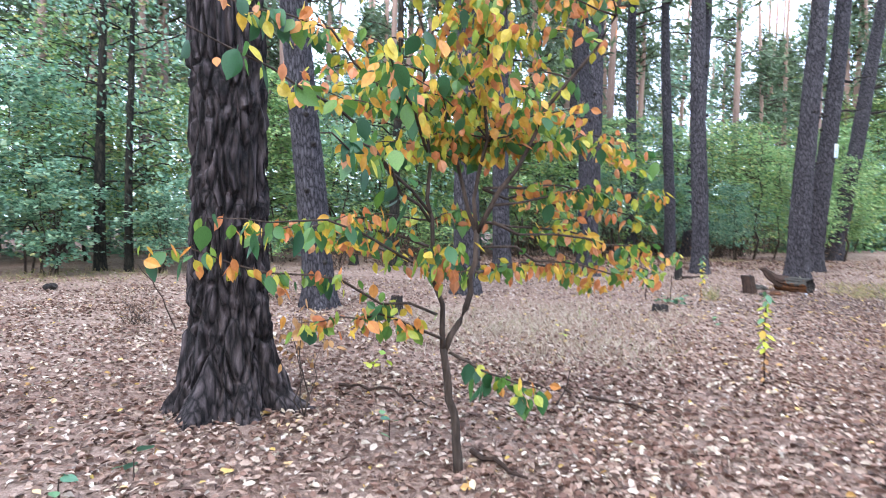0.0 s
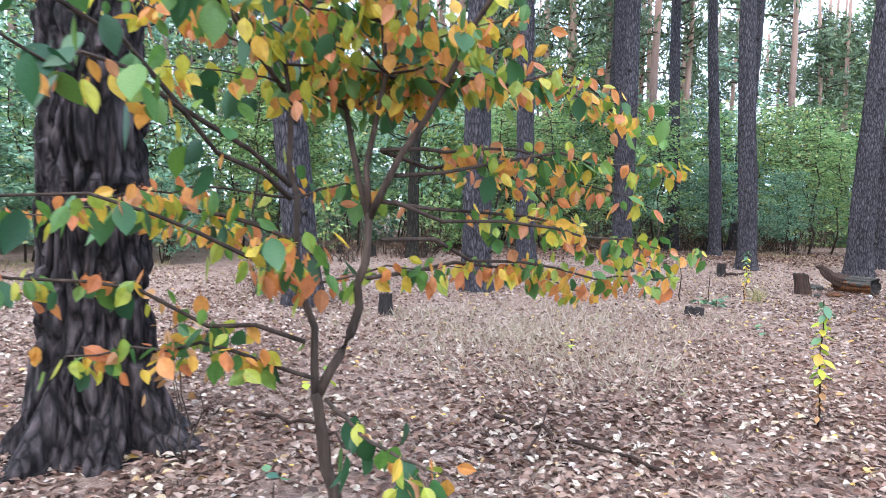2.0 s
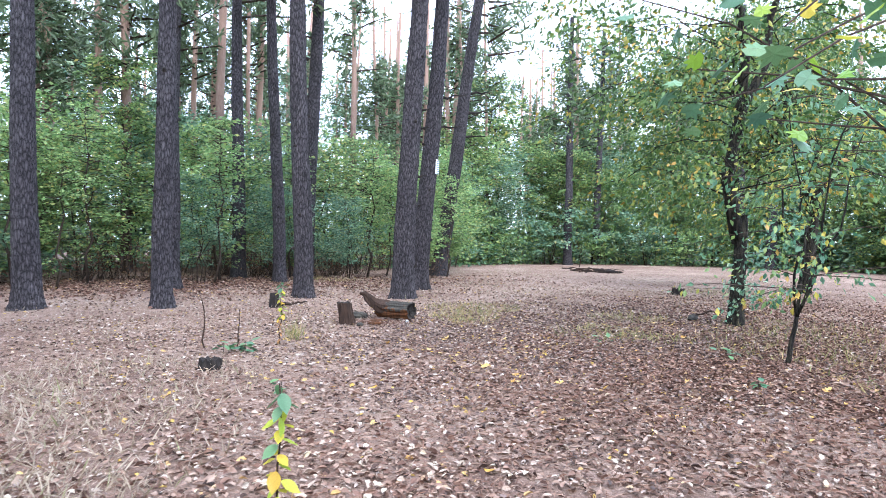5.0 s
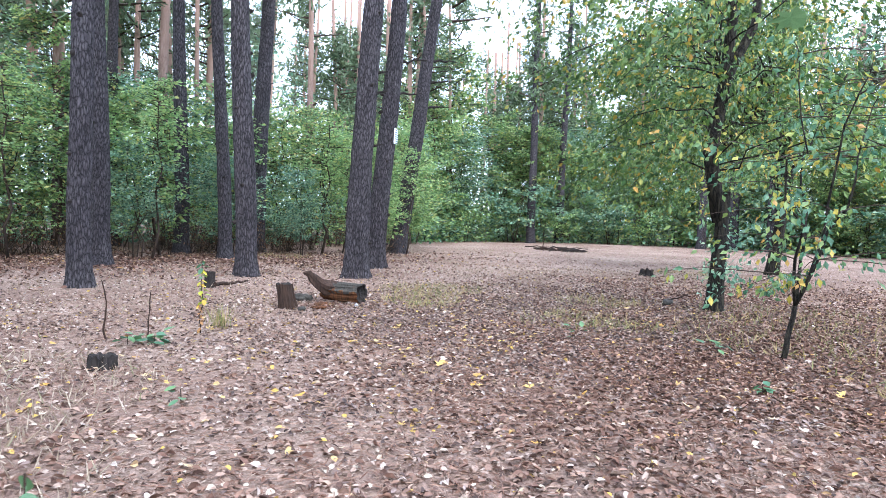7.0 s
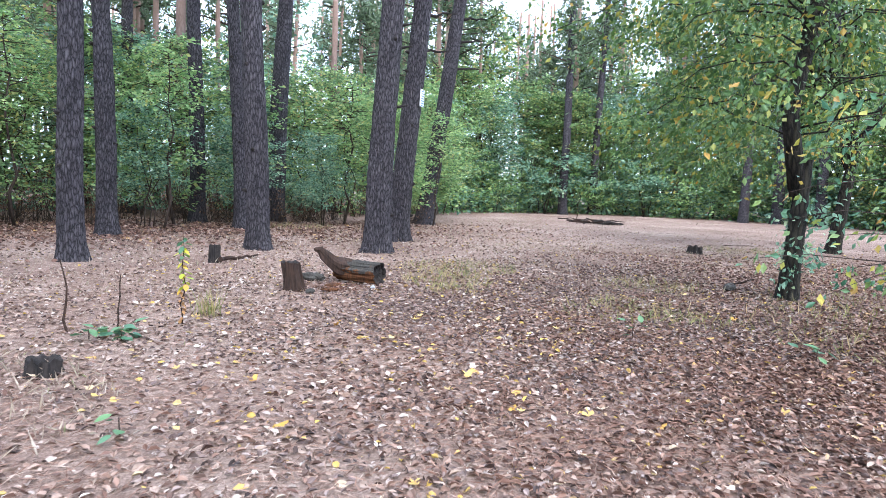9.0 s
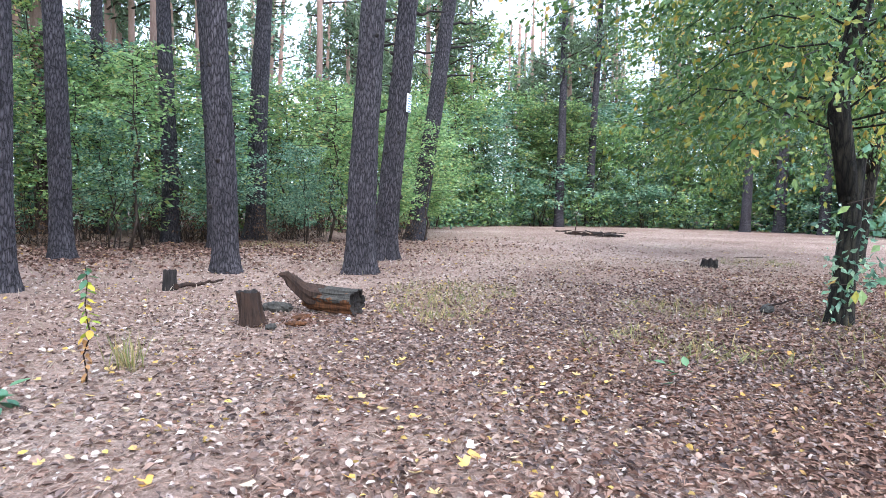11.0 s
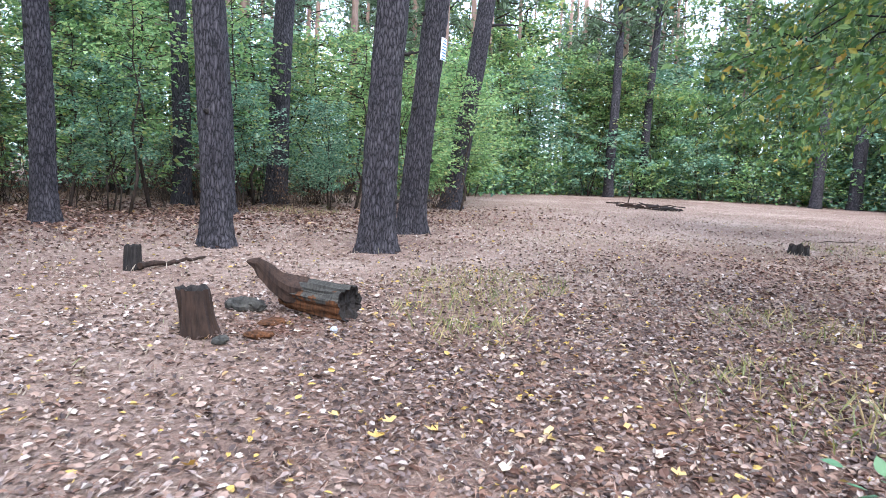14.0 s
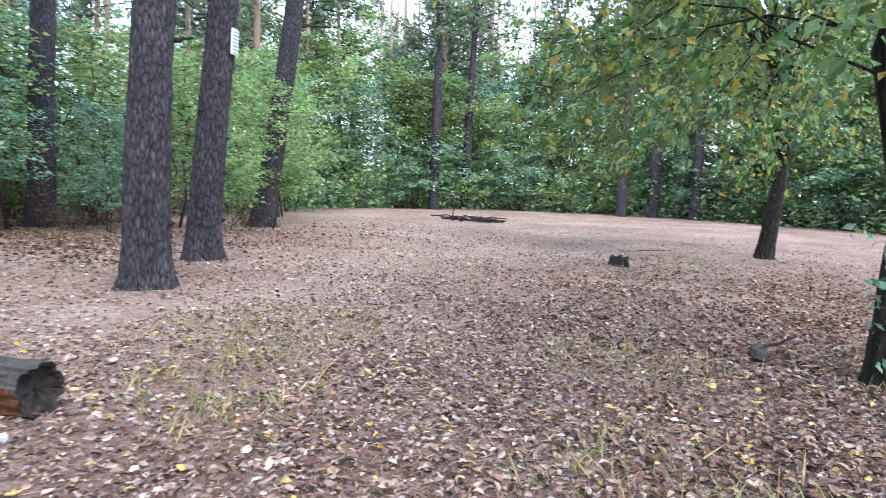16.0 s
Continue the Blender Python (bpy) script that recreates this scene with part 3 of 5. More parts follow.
def thicket(name, label, n, near, deep, low, high, seed, mat, size, span=(-90, 95)):
    """Dense leaves behind the undergrowth's edge, gathered in clumps."""
    g = np.random.default_rng(seed)
    m = n // 26
    a = g.uniform(*span, m)
    d = np.array([edge_distance(q) for q in a]) + near + deep * g.uniform(0, 1, m)
    z = low + (high - low) * g.beta(0.9, 1.3, m)
    c = np.stack([8 + d * np.sin(np.radians(a)), 10 + d * np.cos(np.radians(a)), z], 1)
    at = np.repeat(c, 26, 0) + g.normal(size=(m * 26, 3)) * [0.75, 0.75, 0.35]
    at[:, 2] = np.maximum(at[:, 2], 0.1)
    L = size * g.uniform(0.6, 1.3, len(at))
    v, f = blades(at, g.normal(size=at.shape) * [1, 1, 0.4], L, L * 0.65, 0.15, unit(np.array([0, 0, 1.0]) + g.normal(size=at.shape) * 0.6))
    tagged(new(name, mesh_from(name, v, f, [mat])), label, "brush", kind="stuff")


thicket("thicket", "dense low green brush under the trees", 40000, 7, 9, 0.1, 3.4, 15, M_GREEN_COOL, 0.28)
thicket("young_wood", "light green leaves of young trees behind the undergrowth", 44000, 9, 14, 2.5, 8.5, 16, M_GREEN_LIGHT, 0.27)
thicket("young_wood", "bluish green leaves of taller trees behind the undergrowth", 17000, 14, 20, 5.0, 14.0, 17, M_GREEN_COOL, 0.34)
thicket("edge_brush", "light and dark green bushes along the far edge", 16000, 0.5, 5, 0.1, 2.6, 19, M_GREEN_COOL, 0.3, (22, 88))
thicket("edge_brush", "yellowing green bushes along the far edge", 7000, 0.0, 4, 0.1, 2.2, 20, M_GREEN_LIGHT, 0.28, (22, 88))


def far_canopy():
    """Needle clumps of the distant pines' crowns."""
    g = np.random.default_rng(18)
    m = 1100
    a = np.radians(g.uniform(-95, 100, m))
    d = 52 + 50 * g.uniform(0, 1, m)
    c = np.stack([8 + d * np.sin(a), 10 + d * np.cos(a), 8 + 22 * g.beta(1.3, 1.2, m)], 1)
    at = np.repeat(c, 26, 0) + g.normal(size=(m * 26, 3)) * [1.5, 1.5, 0.55]
    L = g.uniform(0.35, 0.8, len(at))
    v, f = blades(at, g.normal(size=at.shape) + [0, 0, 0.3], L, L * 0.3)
    tagged(new("far_pine_crowns", mesh_from("far_pine_crowns", v, f, [M_PINE_HAZED])), "needle clumps of distant pine crowns against the sky", "woods", kind="stuff")


far_canopy()

# ---- stems, shoots and dead brush along the undergrowth's edge ----
POLE = broadleaf_mesh(6.2, 1.3, 2.0, 34, 22, 0.17, M_GREEN_LIGHT, 40, 1, 0.055)
SHOOT = broadleaf_mesh(1.5, 0.5, 0.35, 12, 9, 0.14, M_GREEN_LIGHT, 41, 2, 0.012, base_spread=0.08)


def dead_brush_mesh():
    g = np.random.default_rng(42)
    wood, at = [], []
    for k in range(30):
        a, d = g.uniform(0, 6.283), 0.6 * g.random()
        p = np.array([math.cos(a) * d, math.sin(a) * d, -0.03])
        q = p + [g.normal() * 0.5, g.normal() * 0.5, g.uniform(0.5, 1.7)]
        ln = bend(p, q, 5, 0, 0.12)
        wood.append(tube(ln, np.linspace(0.011, 0.003, 5), 4))
        for j in range(3):
            w = ln[2 + j % 3]
            e = w + g.normal(size=3) * [0.25, 0.25, 0.15]
            wood.append(tube([w, e], [0.005, 0.002], 3))
            at += [e, w * 0.5 + e * 0.5]
    wv, wf = joined(wood)
    at = np.array(at) + g.normal(size=(len(at), 3)) * 0.06
    lv, lf = blades(at, g.normal(size=at.shape) - [0, 0, 0.4], 0.1, 0.05)
    return mesh_from("branchwork", wv, wf, [M_TWIG]), mesh_from("foliage", lv, lf, [M_BROWN])


DEAD_BRUSH = dead_brush_mesh()


def dead_brush(x, y, s, label):
    e = thing("dead_brush", x, y, 0, label, "brush", "dry brush at the wood edge", rz=rnd.uniform(0, 360))
    e.scale = (s, s, s)
    child("branchwork", DEAD_BRUSH[0], e)["kind"] = "stuff"
    child("foliage", DEAD_BRUSH[1], e)


for x, y, s in ((13.6, 28.0, 0.95), (17.2, 27.4, 0.7), (6.9, 25.8, 0.8), (7.5, 27.6, 1.0), (5.6, 27.2, 0.8), (9.7, 28.4, 1.0), (3.2, 26.8, 0.9), (1.2, 26.2, 1.0), (-1.2, 24.6, 0.85), (14.8, 28.6, 0.8), (-3.6, 22.2, 0.8), (10.6, 29.0, 0.9), (-6.2, 19.8, 0.8), (2.3, 25.0, 0.7)):
    plant(POLE, "young_tree", "thin-stemmed young tree with light green leaves", "tree", x, y, rnd.uniform(0, 360), s, "thin young trees at the wood edge")
for k in range(72):
    a = rnd.uniform(-55, 22)
    d = edge_distance(a) + rnd.uniform(-1.6, 2.5)
    x, y = 8 + d * math.sin(radians(a)), 10 + d * math.cos(radians(a))
    if k % 4:
        plant(SHOOT, "leafy_shoot", "low leafy shoot with pale green leaves in litter", "plant", x, y, rnd.uniform(0, 360), rnd.uniform(0.5, 1.5), "leafy shoots at the wood edge")
    else:
        dead_brush(x, y, rnd.uniform(0.6, 1.1), "brown leafless brush at the undergrowth's edge")
for x, y, s in ((4.2, 29.5, 1.2), (3.2, 28.6, 1.0), (8.7, 31.0, 1.3), (8.0, 30.4, 1.0), (10.2, 30.8, 1.0), (-0.5, 27.0, 1.1), (16.6, 28.2, 0.9)):
    dead_brush(x, y, s, "tall tangle of dry brown twigs under trees")
dead_brush(-4.3, 9.0, 0.4, "small dry twiggy bush on open litter")
dead_brush(-3.2, 11.8, 0.4, "small dry twiggy bush on open litter")


def trunked(name, label, x, y, r, h, lean, mat, seed, foliage=None, limbs=(), segs=32, rows=90, group=""):
    e = thing(name, x, y, 0, label, "tree", group)
    child("trunk", trunk_mesh("trunk", r, h, lean, segs, rows, 0.008, 0.32, mat, seed, top=0.6 if h < 5 else 0.3), e)
    for p in limbs:
        line = bend(p[0], p[1], 8, p[2], 0.05)
        v, f = tube(line, np.linspace(p[3], p[3] * 0.25, 8), 7, 0.04)
        child("limb", mesh_from("limb", v, f, [mat], smooth=True), e)
    if foliage:
        child("crown", foliage, e)
    return e


def spray_mesh(ends, per, size, mat, seed, spread=0.5, hang=0.5):
    """Leaves in sprays round a list of twig lines (from, to)."""
    g = np.random.default_rng(seed)
    at, way = [], []
    for p, q in ends:
        p, q = np.asarray(p, float), np.asarray(q, float)
        s = g.uniform(0.1, 1.05, per)[:, None]
        at.append(p * (1 - s) + q * s + g.normal(size=(per, 3)) * spread * np.array([0.5, 0.5, 0.35]))
        way.append(unit(q - p) * 0.6 + g.normal(size=(per, 3)) * 0.6 - [0, 0, hang])
    at, way = np.concatenate(at), np.concatenate(way)
    L = size * g.uniform(0.6, 1.2, len(at))
    v, f = blades(at, way, L, L * 0.55, 0.15)
    return mesh_from("crown", v, f, [mat])


def spreading_oak():
    """The forked tree on the far side whose low crown hangs over the clearing."""
    g = np.random.default_rng(3)
    limbs = [((0.1, -0.25, 2.6), (0.9, -1.6, 6.5), 0.2, 0.17), ((0.12, -0.25, 2.6), (-0.6, 0.6, 7.0), 0.1, 0.19)]
    ends = []
    for k in range(96):
        a = g.uniform(0, 2 * np.pi) if k > 66 else g.uniform(1.75, 3.9)
        d = g.uniform(1.2, 7.6)
        z = 6.8 - 0.5 * d + g.uniform(-1.2, 5.0)
        z = max(z, 2.4 if d > 3 else 3.2)
        q = np.array([np.cos(a) * d, np.sin(a) * d, z])
        p = np.array([np.cos(a) * d * 0.5, np.sin(a) * d * 0.5, z + 0.9])
        ends.append((p, q))
        ends.append((p * 0.4 + q * 0.6, q + [g.normal() * 0.7, g.normal() * 0.7, -0.7]))
        if k < 30:
            limbs.append(((0.15, -0.2, g.uniform(2.8, 5.5)), tuple(q), 0.5, 0.05))
    crown = spray_mesh(ends, 260, 0.13, M_OAK, 8, 0.5, 0.6)
    trunked("oak_tree", "forked tree with a low hanging yellow-green crown", 24.2, 15.45, 0.22, 3.2, (0.04, -0.1), M_BARK_OAK, 17, crown, limbs)


spreading_oak()


def dark_tree():
    """The mossy dark tree by the path, forked low, with long drooping bare limbs."""
    g = np.random.default_rng(4)
    limbs = [((0.0, 0.0, 1.7), (-0.15, 0.25, 9.0), 0.0, 0.13), ((0.02, 0.0, 1.6), (0.75, -0.45, 9.0), 0.1, 0.11)]
    ends = []
    for k in range(60):
        z = g.uniform(2.4, 8.0)
        a = g.uniform(1.2, 4.4) if k < 30 else g.uniform(0, 2 * np.pi)
        d = g.uniform(1.4, 4.4)
        q = (np.cos(a) * d, np.sin(a) * d, max(z + g.uniform(-1.3, 0.4), 2.2))
        limbs.append(((0, 0.03 * z, z), q, 0.45, 0.016))
        ends.append(((q[0] * 0.35, q[1] * 0.35, z + 0.2), q))
    low = []
    for k in range(14):
        z, a = g.uniform(0.25, 1.5), g.uniform(3.0, 5.6)
        d = g.uniform(0.25, 0.6)
        low.append(((0, 0.02, z), (np.cos(a) * d, np.sin(a) * d, z + 0.1)))
    e = trunked("mossy_tree", "dark mossy tree, forked low, with drooping thin limbs", 13.38, 10.75, 0.16, 2.2, (0.03, -0.02), M_BARK_OAK, 19, spray_mesh(ends, 230, 0.12, M_OAK, 9, 0.6, 0.4), limbs)
    child("shoot_foliage", spray_mesh(low, 15, 0.11, M_GREEN_COOL, 10, 0.25, 0.4), e, "green leafy shoots on the trunk")["kind"] = "stuff"


dark_tree()

# thin dark trees at the shaded side
for x, y, r, l in ((-1.6, 21.0, 0.2, "dark tree trunk at the undergrowth's edge"), (-9.5, 17.7, 0.17, "slender dark tree at the shaded wood edge"), (-8.6, 17.5, 0.12, "thin dark young tree at the shaded wood edge"), (-14.1, 17.4, 0.28, "dark pine trunk in the shaded wood")):
    g = np.random.default_rng(int(100 * r))
    ends = []
    limbs = []
    for k in range(16):
        z, a, d = g.uniform(2.0, 7.5), g.uniform(0, 6.28), g.uniform(1.2, 2.8)
        q = (math.cos(a) * d, math.sin(a) * d, z + g.uniform(-0.3, 0.7))
        limbs.append(((0, 0, z), q, 0.2, 0.03))
        ends.append(((q[0] * 0.4, q[1] * 0.4, z), q))
    trunked("dark_tree", l, x, y, r, 11, (0.012, 0.006), M_BARK_OAK, 23, spray_mesh(ends, 80, 0.16, M_GREEN_COOL, 12, 0.9, 0.2), limbs, 20, 40)

# far grey trunks beyond the clearing, and single shrubs at its edge
for x, y, r, lx in ((36.0, 40.1, 0.34, 0.0), (39.8, 41.0, 0.33, 0.016), (44.4, 31.3, 0.33, 0), (46.7, 30.3, 0.4, 0), (49.0, 29.1, 0.36, 0.03), (46.4, 27.3, 0.35, 0.0)):
    big_pine(x, y, r, (lx, -lx), "tall grey pine at the far edge of the clearing", int(x), 20, 40, 0.0, 0.3)
for x, y, k, s, l in ((15.0, 26.5, 3, 0.75, "light green bush at the foot of leaning pines"), (18.6, 30.0, 3, 0.9, "light green bush beside a leaning pine"), (21.0, 33.5, 3, 1.0, "light green leafy bush at the clearing edge"),
                      (12.6, 27.5, 1, 0.5, "hazel shoots before dark pine trunks"), (46.5, 43.5, 3, 0.55, "yellowing light green bush at the far edge"), (9.8, 27.2, 1, 0.6, "hazel bush among grey pines"), (6.6, 26.4, 1, 0.6, "hazel bush among grey pines")):
    plant(TALL[k], "hazel_bush", l, "shrub", x, y, 40 * k + 10 * x, s)


# ---- autumn sapling in the foreground ----
def leaf_shape(mat, name="leaf"):
    """A drooping pointed oval leaf with a folded midrib and a short stalk, hanging along -z, one long."""
    prof = ((0.0, 0.008), (0.13, 0.01), (0.17, 0.1), (0.28, 0.21), (0.42, 0.27), (0.58, 0.265), (0.74, 0.19), (0.88, 0.085), (1.0, 0.0))
    v, f = [], []
    for s, w in prof:
        y = 0.16 * s * s
        v += [(-w, y + w * 0.3, -s), (0, y, -s), (w, y + w * 0.3, -s)]
    for k in range(len(prof) - 1):
        a = 3 * k
        f += [(a, a + 1, a + 4, a + 3), (a + 1, a + 2, a + 5, a + 4)]
    return mesh_from(name, v, f, [mat], smooth=True)


LEAF_AUTUMN, LEAF_DEEP, LEAF_YELLOW, LEAF_RUSSET, LEAF_HERB = (leaf_shape(m) for m in (M_AUTUMN, M_DEEP, M_YELLOW, M_RUSSET, M_HERB))


LEAF_V = np.array([v.co[:] for v in LEAF_AUTUMN.vertices])
LEAF_F = np.array([p.vertices[:] for p in LEAF_AUTUMN.polygons])


def hung_leaves(at, sizes, tilt, g):
    """Many leaves of the same shape, joined."""
    vs = [np.array(pose(0, 0, 0, g.normal() * tilt, g.normal() * tilt, g.uniform(0, 360)).to_3x3()) @ (LEAF_V.T * s) for s in sizes]
    v = np.concatenate([m.T + p for m, p in zip(vs, at)])
    f = (LEAF_F[None] + (np.arange(len(at)) * len(LEAF_V))[:, None, None]).reshape(-1, 4)
    return v, f


def hang_leaf(parent, mesh, p, size, tilt=25, m0=None, name="leaf"):
    m = pose(*p, rnd.gauss(0, tilt), rnd.gauss(0, tilt), rnd.uniform(0, 360)) @ Matrix.Diagonal((size, size, size, 1))
    return child(name, mesh, parent, "", m)


def path_gap(p):
    """Distance in plan from the walked line."""
    q = np.array([(METRES * r[1], METRES * r[2]) for r in ROWS])
    return float(np.min(np.hypot(q[:, 0] - p[0], q[:, 1] - p[1])))


def sapling():
    bx, by = 0.11, 3.8
    e = thing("autumn_sapling", bx, by, 0, "young broadleaf sapling with green, yellow and orange autumn leaves", "tree")
    o = np.array([bx, by, 0])
    g = np.random.default_rng(21)

    def limb(name, pts, r0, r1, segs=8):
        q = np.concatenate([bend(a, b, 5, 0, 0.05)[:-1] for a, b in zip(pts, pts[1:])] + [np.array([pts[-1]], float)]) - o
        v, f = tube(q, np.linspace(r0, r1, len(q)), segs, 0.05)
        child(name, mesh_from(name, v, f, [M_TWIG], smooth=True), e)
        return q + o

    limb("stem", [(bx, by, -0.03), (0.08, 3.8, 0.35), (0.01, 3.78, 0.74)], 0.03, 0.022, 10)
    A = limb("upright_limb", [(0.01, 3.78, 0.72), (-0.06, 3.74, 1.3), (-0.1, 3.72, 2.0), (-0.05, 3.85, 3.5)], 0.018, 0.005)
    B = limb("upright_limb", [(0.01, 3.78, 0.72), (0.17, 3.82, 1.08), (0.2, 3.84, 1.45)], 0.02, 0.016)
    B1 = limb("upright_limb", [(0.2, 3.84, 1.43), (0.24, 3.88, 2.2), (0.34, 3.82, 3.6)], 0.014, 0.005)
    B2 = limb("upright_limb", [(0.2, 3.84, 1.43), (0.5, 3.78, 1.95), (0.98, 3.75, 2.7), (1.2, 3.7, 3.4)], 0.016, 0.005)
    B3 = limb("upright_limb", [(0.2, 3.84, 1.43), (0.02, 4.0, 2.0), (-0.3, 4.2, 3.2)], 0.015, 0.005)
    named = [((-0.03, 3.76, 0.95), (-0.7, 3.45, 1.2), (-1.47, 3.12, 1.33)), ((-0.08, 3.73, 1.55), (-0.5, 2.95, 2.02), (-0.95, 2.3, 2.2)),
             ((0.25, 3.84, 1.5), (1.0, 4.7, 1.42), (1.8, 5.6, 1.1)), ((0.3, 3.84, 1.6), (1.0, 4.4, 1.75), (1.75, 5.2, 1.75)),
             ((0.2, 3.8, 1.2), (0.8, 4.6, 1.2), (1.3, 5.3, 1.0)), ((0.25, 3.84, 1.35), (1.0, 4.5, 1.2), (1.7, 5.0, 1.12)), ((0.24, 3.9, 1.7), (0.9, 4.9, 1.6), (1.2, 5.7, 1.35)), ((-0.08, 3.73, 1.35), (-0.6, 3.7, 1.5), (-1.2, 3.75, 1.42)),
             ((-0.1, 3.72, 2.0), (-0.6, 3.4, 2.5), (-1.05, 3.1, 2.55)), ((0.05, 3.78, 0.72), (0.28, 3.5, 0.66), (0.52, 3.35, 0.62)),
             ((0.3, 3.84, 1.5), (1.15, 4.55, 1.35), (1.95, 5.3, 1.25)), ((0.24, 3.85, 1.7), (0.8, 4.3, 1.75), (1.5, 4.7, 1.5)), ((0.24, 3.9, 2.0), (0.9, 4.5, 2.1), (1.6, 5.3, 1.95)), ((-0.1, 3.72, 1.9), (-0.25, 2.95, 2.25), (-0.1, 2.35, 2.2)), ((-0.08, 3.73, 1.5), (-0.35, 3.1, 1.85), (-0.5, 2.6, 1.85)), ((-0.05, 3.74, 1.25), (-0.6, 3.3, 1.5), (-1.1, 3.0, 1.5)), ((-0.05, 3.74, 1.2), (-0.5, 4.3, 1.35), (-0.95, 4.8, 1.35)), ((0.5, 3.78, 1.95), (0.95, 4.3, 2.1), (1.5, 4.9, 2.0)),
             ((0.01, 3.78, 0.8), (-0.35, 3.55, 0.98), (-0.75, 3.4, 0.95))]
    lines = [limb("branch", b, 0.01, 0.003, 6) for b in named]
    for k in range(64):
        src = (A, B1, B2, B3, B1)[k % 5]
        p = src[g.integers(3, len(src) - 1)]
        a = g.uniform(0, 2 * np.pi)
        d = g.uniform(0.4, 0.95)
        q = p + np.array([np.cos(a) * d, np.sin(a) * d * 0.8, d * g.uniform(-0.1, 0.5)])
        if path_gap(q) < 0.9:
            continue
        lines.append(limb("branch", [tuple(p), tuple((p + q) / 2 + [0, 0, 0.05]), tuple(q)], 0.006, 0.002, 5))
    spots = []
    for k, ln in enumerate(lines):
        m = 80 if k < len(named) else 42
        if k in (1, 9, 13, 14, 15):
            m = 34
        s = np.sort(g.uniform(0.2, 1.0, m)) * (len(ln) - 1)
        for u in s:
            i0 = min(int(u), len(ln) - 2)
            c = ln[i0] + (ln[i0 + 1] - ln[i0]) * (u - i0) + g.normal(size=3) * [0.06, 0.06, 0.03]
            side = 0.55 if k in (1, 9, 13, 14, 15) else 0.24 if k in (0, 8) else 0.06
            spots.append((c, g.random() < side))
    for src in (A, B1, B2, B3):
        for c in src[6:]:
            for q in range(4):
                spots.append((c + g.normal(size=3) * 0.06, g.random() < 0.12))
    spots = [s for s in spots if path_gap(s[0]) > 0.55 or s[0][2] > 2.6]
    g.shuffle(spots)
    spots.sort(key=lambda q: not q[1])
    for c, deep in spots[:300]:
        hang_leaf(e, LEAF_DEEP if deep else LEAF_AUTUMN, c - o, g.uniform(0.065, 0.11) * (1.45 if deep else 1.0))
    rest = np.array([c - o for c, _ in spots[300:]])
    if len(rest):
        v, f = hung_leaves(rest, g.uniform(0.06, 0.11, len(rest)), 28, g)
        ob = child("small_leaves", mesh_from("small_leaves", v, f, [M_AUTUMN_MANY]), e)
        tagged(ob, "many small yellow and orange leaves", kind="stuff")


sapling()


def roadside_sapling():
    """The multi-stemmed small tree beside the path, with toothed green and yellow leaves in flat sprays."""
    bx, by = 10.36, 7.98
    e = thing("path_sapling", bx, by, 0, "small several-stemmed tree with drooping green and yellow leaves", "tree")
    g = np.random.default_rng(33)
    tips = []
    fork = np.array([0.1, -0.06, 0.62])
    v, f = tube(bend((0, 0, -0.03), fork, 6, 0, 0.02), np.linspace(0.036, 0.026, 6), 9, 0.06)
    child("bole", mesh_from("bole", v, f, [M_BARK_OAK], smooth=True), e)
    for k in range(4):
        a = (5.5, 3.5, 0.3, 4.5)[k]
        mid = fork + [0.22 * math.cos(a), 0.22 * math.sin(a), 0.55]
        line = np.concatenate([bend(fork, mid, 4, 0, 0.04)[:-1], bend(mid, mid + [0.55 * math.cos(a), 0.55 * math.sin(a), g.uniform(1.5, 2.4)], 8, 0, 0.07)])
        v, f = tube(line, np.linspace(0.022, 0.005, len(line)), 7, 0.05)
        child("stem", mesh_from("stem", v, f, [M_BARK_OAK], smooth=True), e)
        for j in range(13):
            p = line[g.integers(2, len(line))]
            b, d = g.uniform(0, 6.28), g.uniform(0.6, 1.7)
            q = p + np.array([math.cos(b) * d, math.sin(b) * d, g.uniform(-0.4, 0.2)])
            v, f = tube(bend(p, q, 4, 0.08), np.linspace(0.007, 0.002, 4), 4)
            child("twig", mesh_from("twig", v, f, [M_TWIG]), e)
            tips.append((p, q))
    ob = child("foliage", spray_mesh(tips, 24, 0.1, M_PATH_LEAF, 34, 0.16, 0.8), e, "green and yellow drooping leaves")
    return ob


roadside_sapling()


def weed(x, y, h, seed, green=0.5):
    """A single-stemmed herb with yellow-green upper leaves and withered lower ones."""
    e = thing("tall_herb", x, y, 0, "tall herb with yellow-green leaves, withered lower down", "plant", "yellowing herbs")
    g = np.random.default_rng(seed)
    line = bend((0, 0, -0.02), (g.normal() * 0.04, g.normal() * 0.04, h), 8, 0, 0.03)
    v, f = tube(line, np.linspace(0.008, 0.003, 8), 6)
    child("stem", mesh_from("stem", v, f, [M_DEAD], smooth=True), e)
    for k in range(40):
        s = 0.1 + 0.9 * k / 39
        p = line[min(int(s * 7), 7)] * 1.0
        p[2] = s * h
        a = k * 2.4
        me = LEAF_RUSSET if s < 0.42 else (LEAF_HERB if s > 0.9 or g.random() < 0.12 else LEAF_YELLOW)
        size = (0.065 if s < 0.42 else 0.095) * g.uniform(0.7, 1.2)
        child("leaf", me, e, "", pose(*p, 0, 0, math.degrees(a)) @ pose(0, 0, 0, 40 + g.normal() * 18, g.normal() * 15, 0) @ Matrix.Diagonal((size, size, size, 1)))


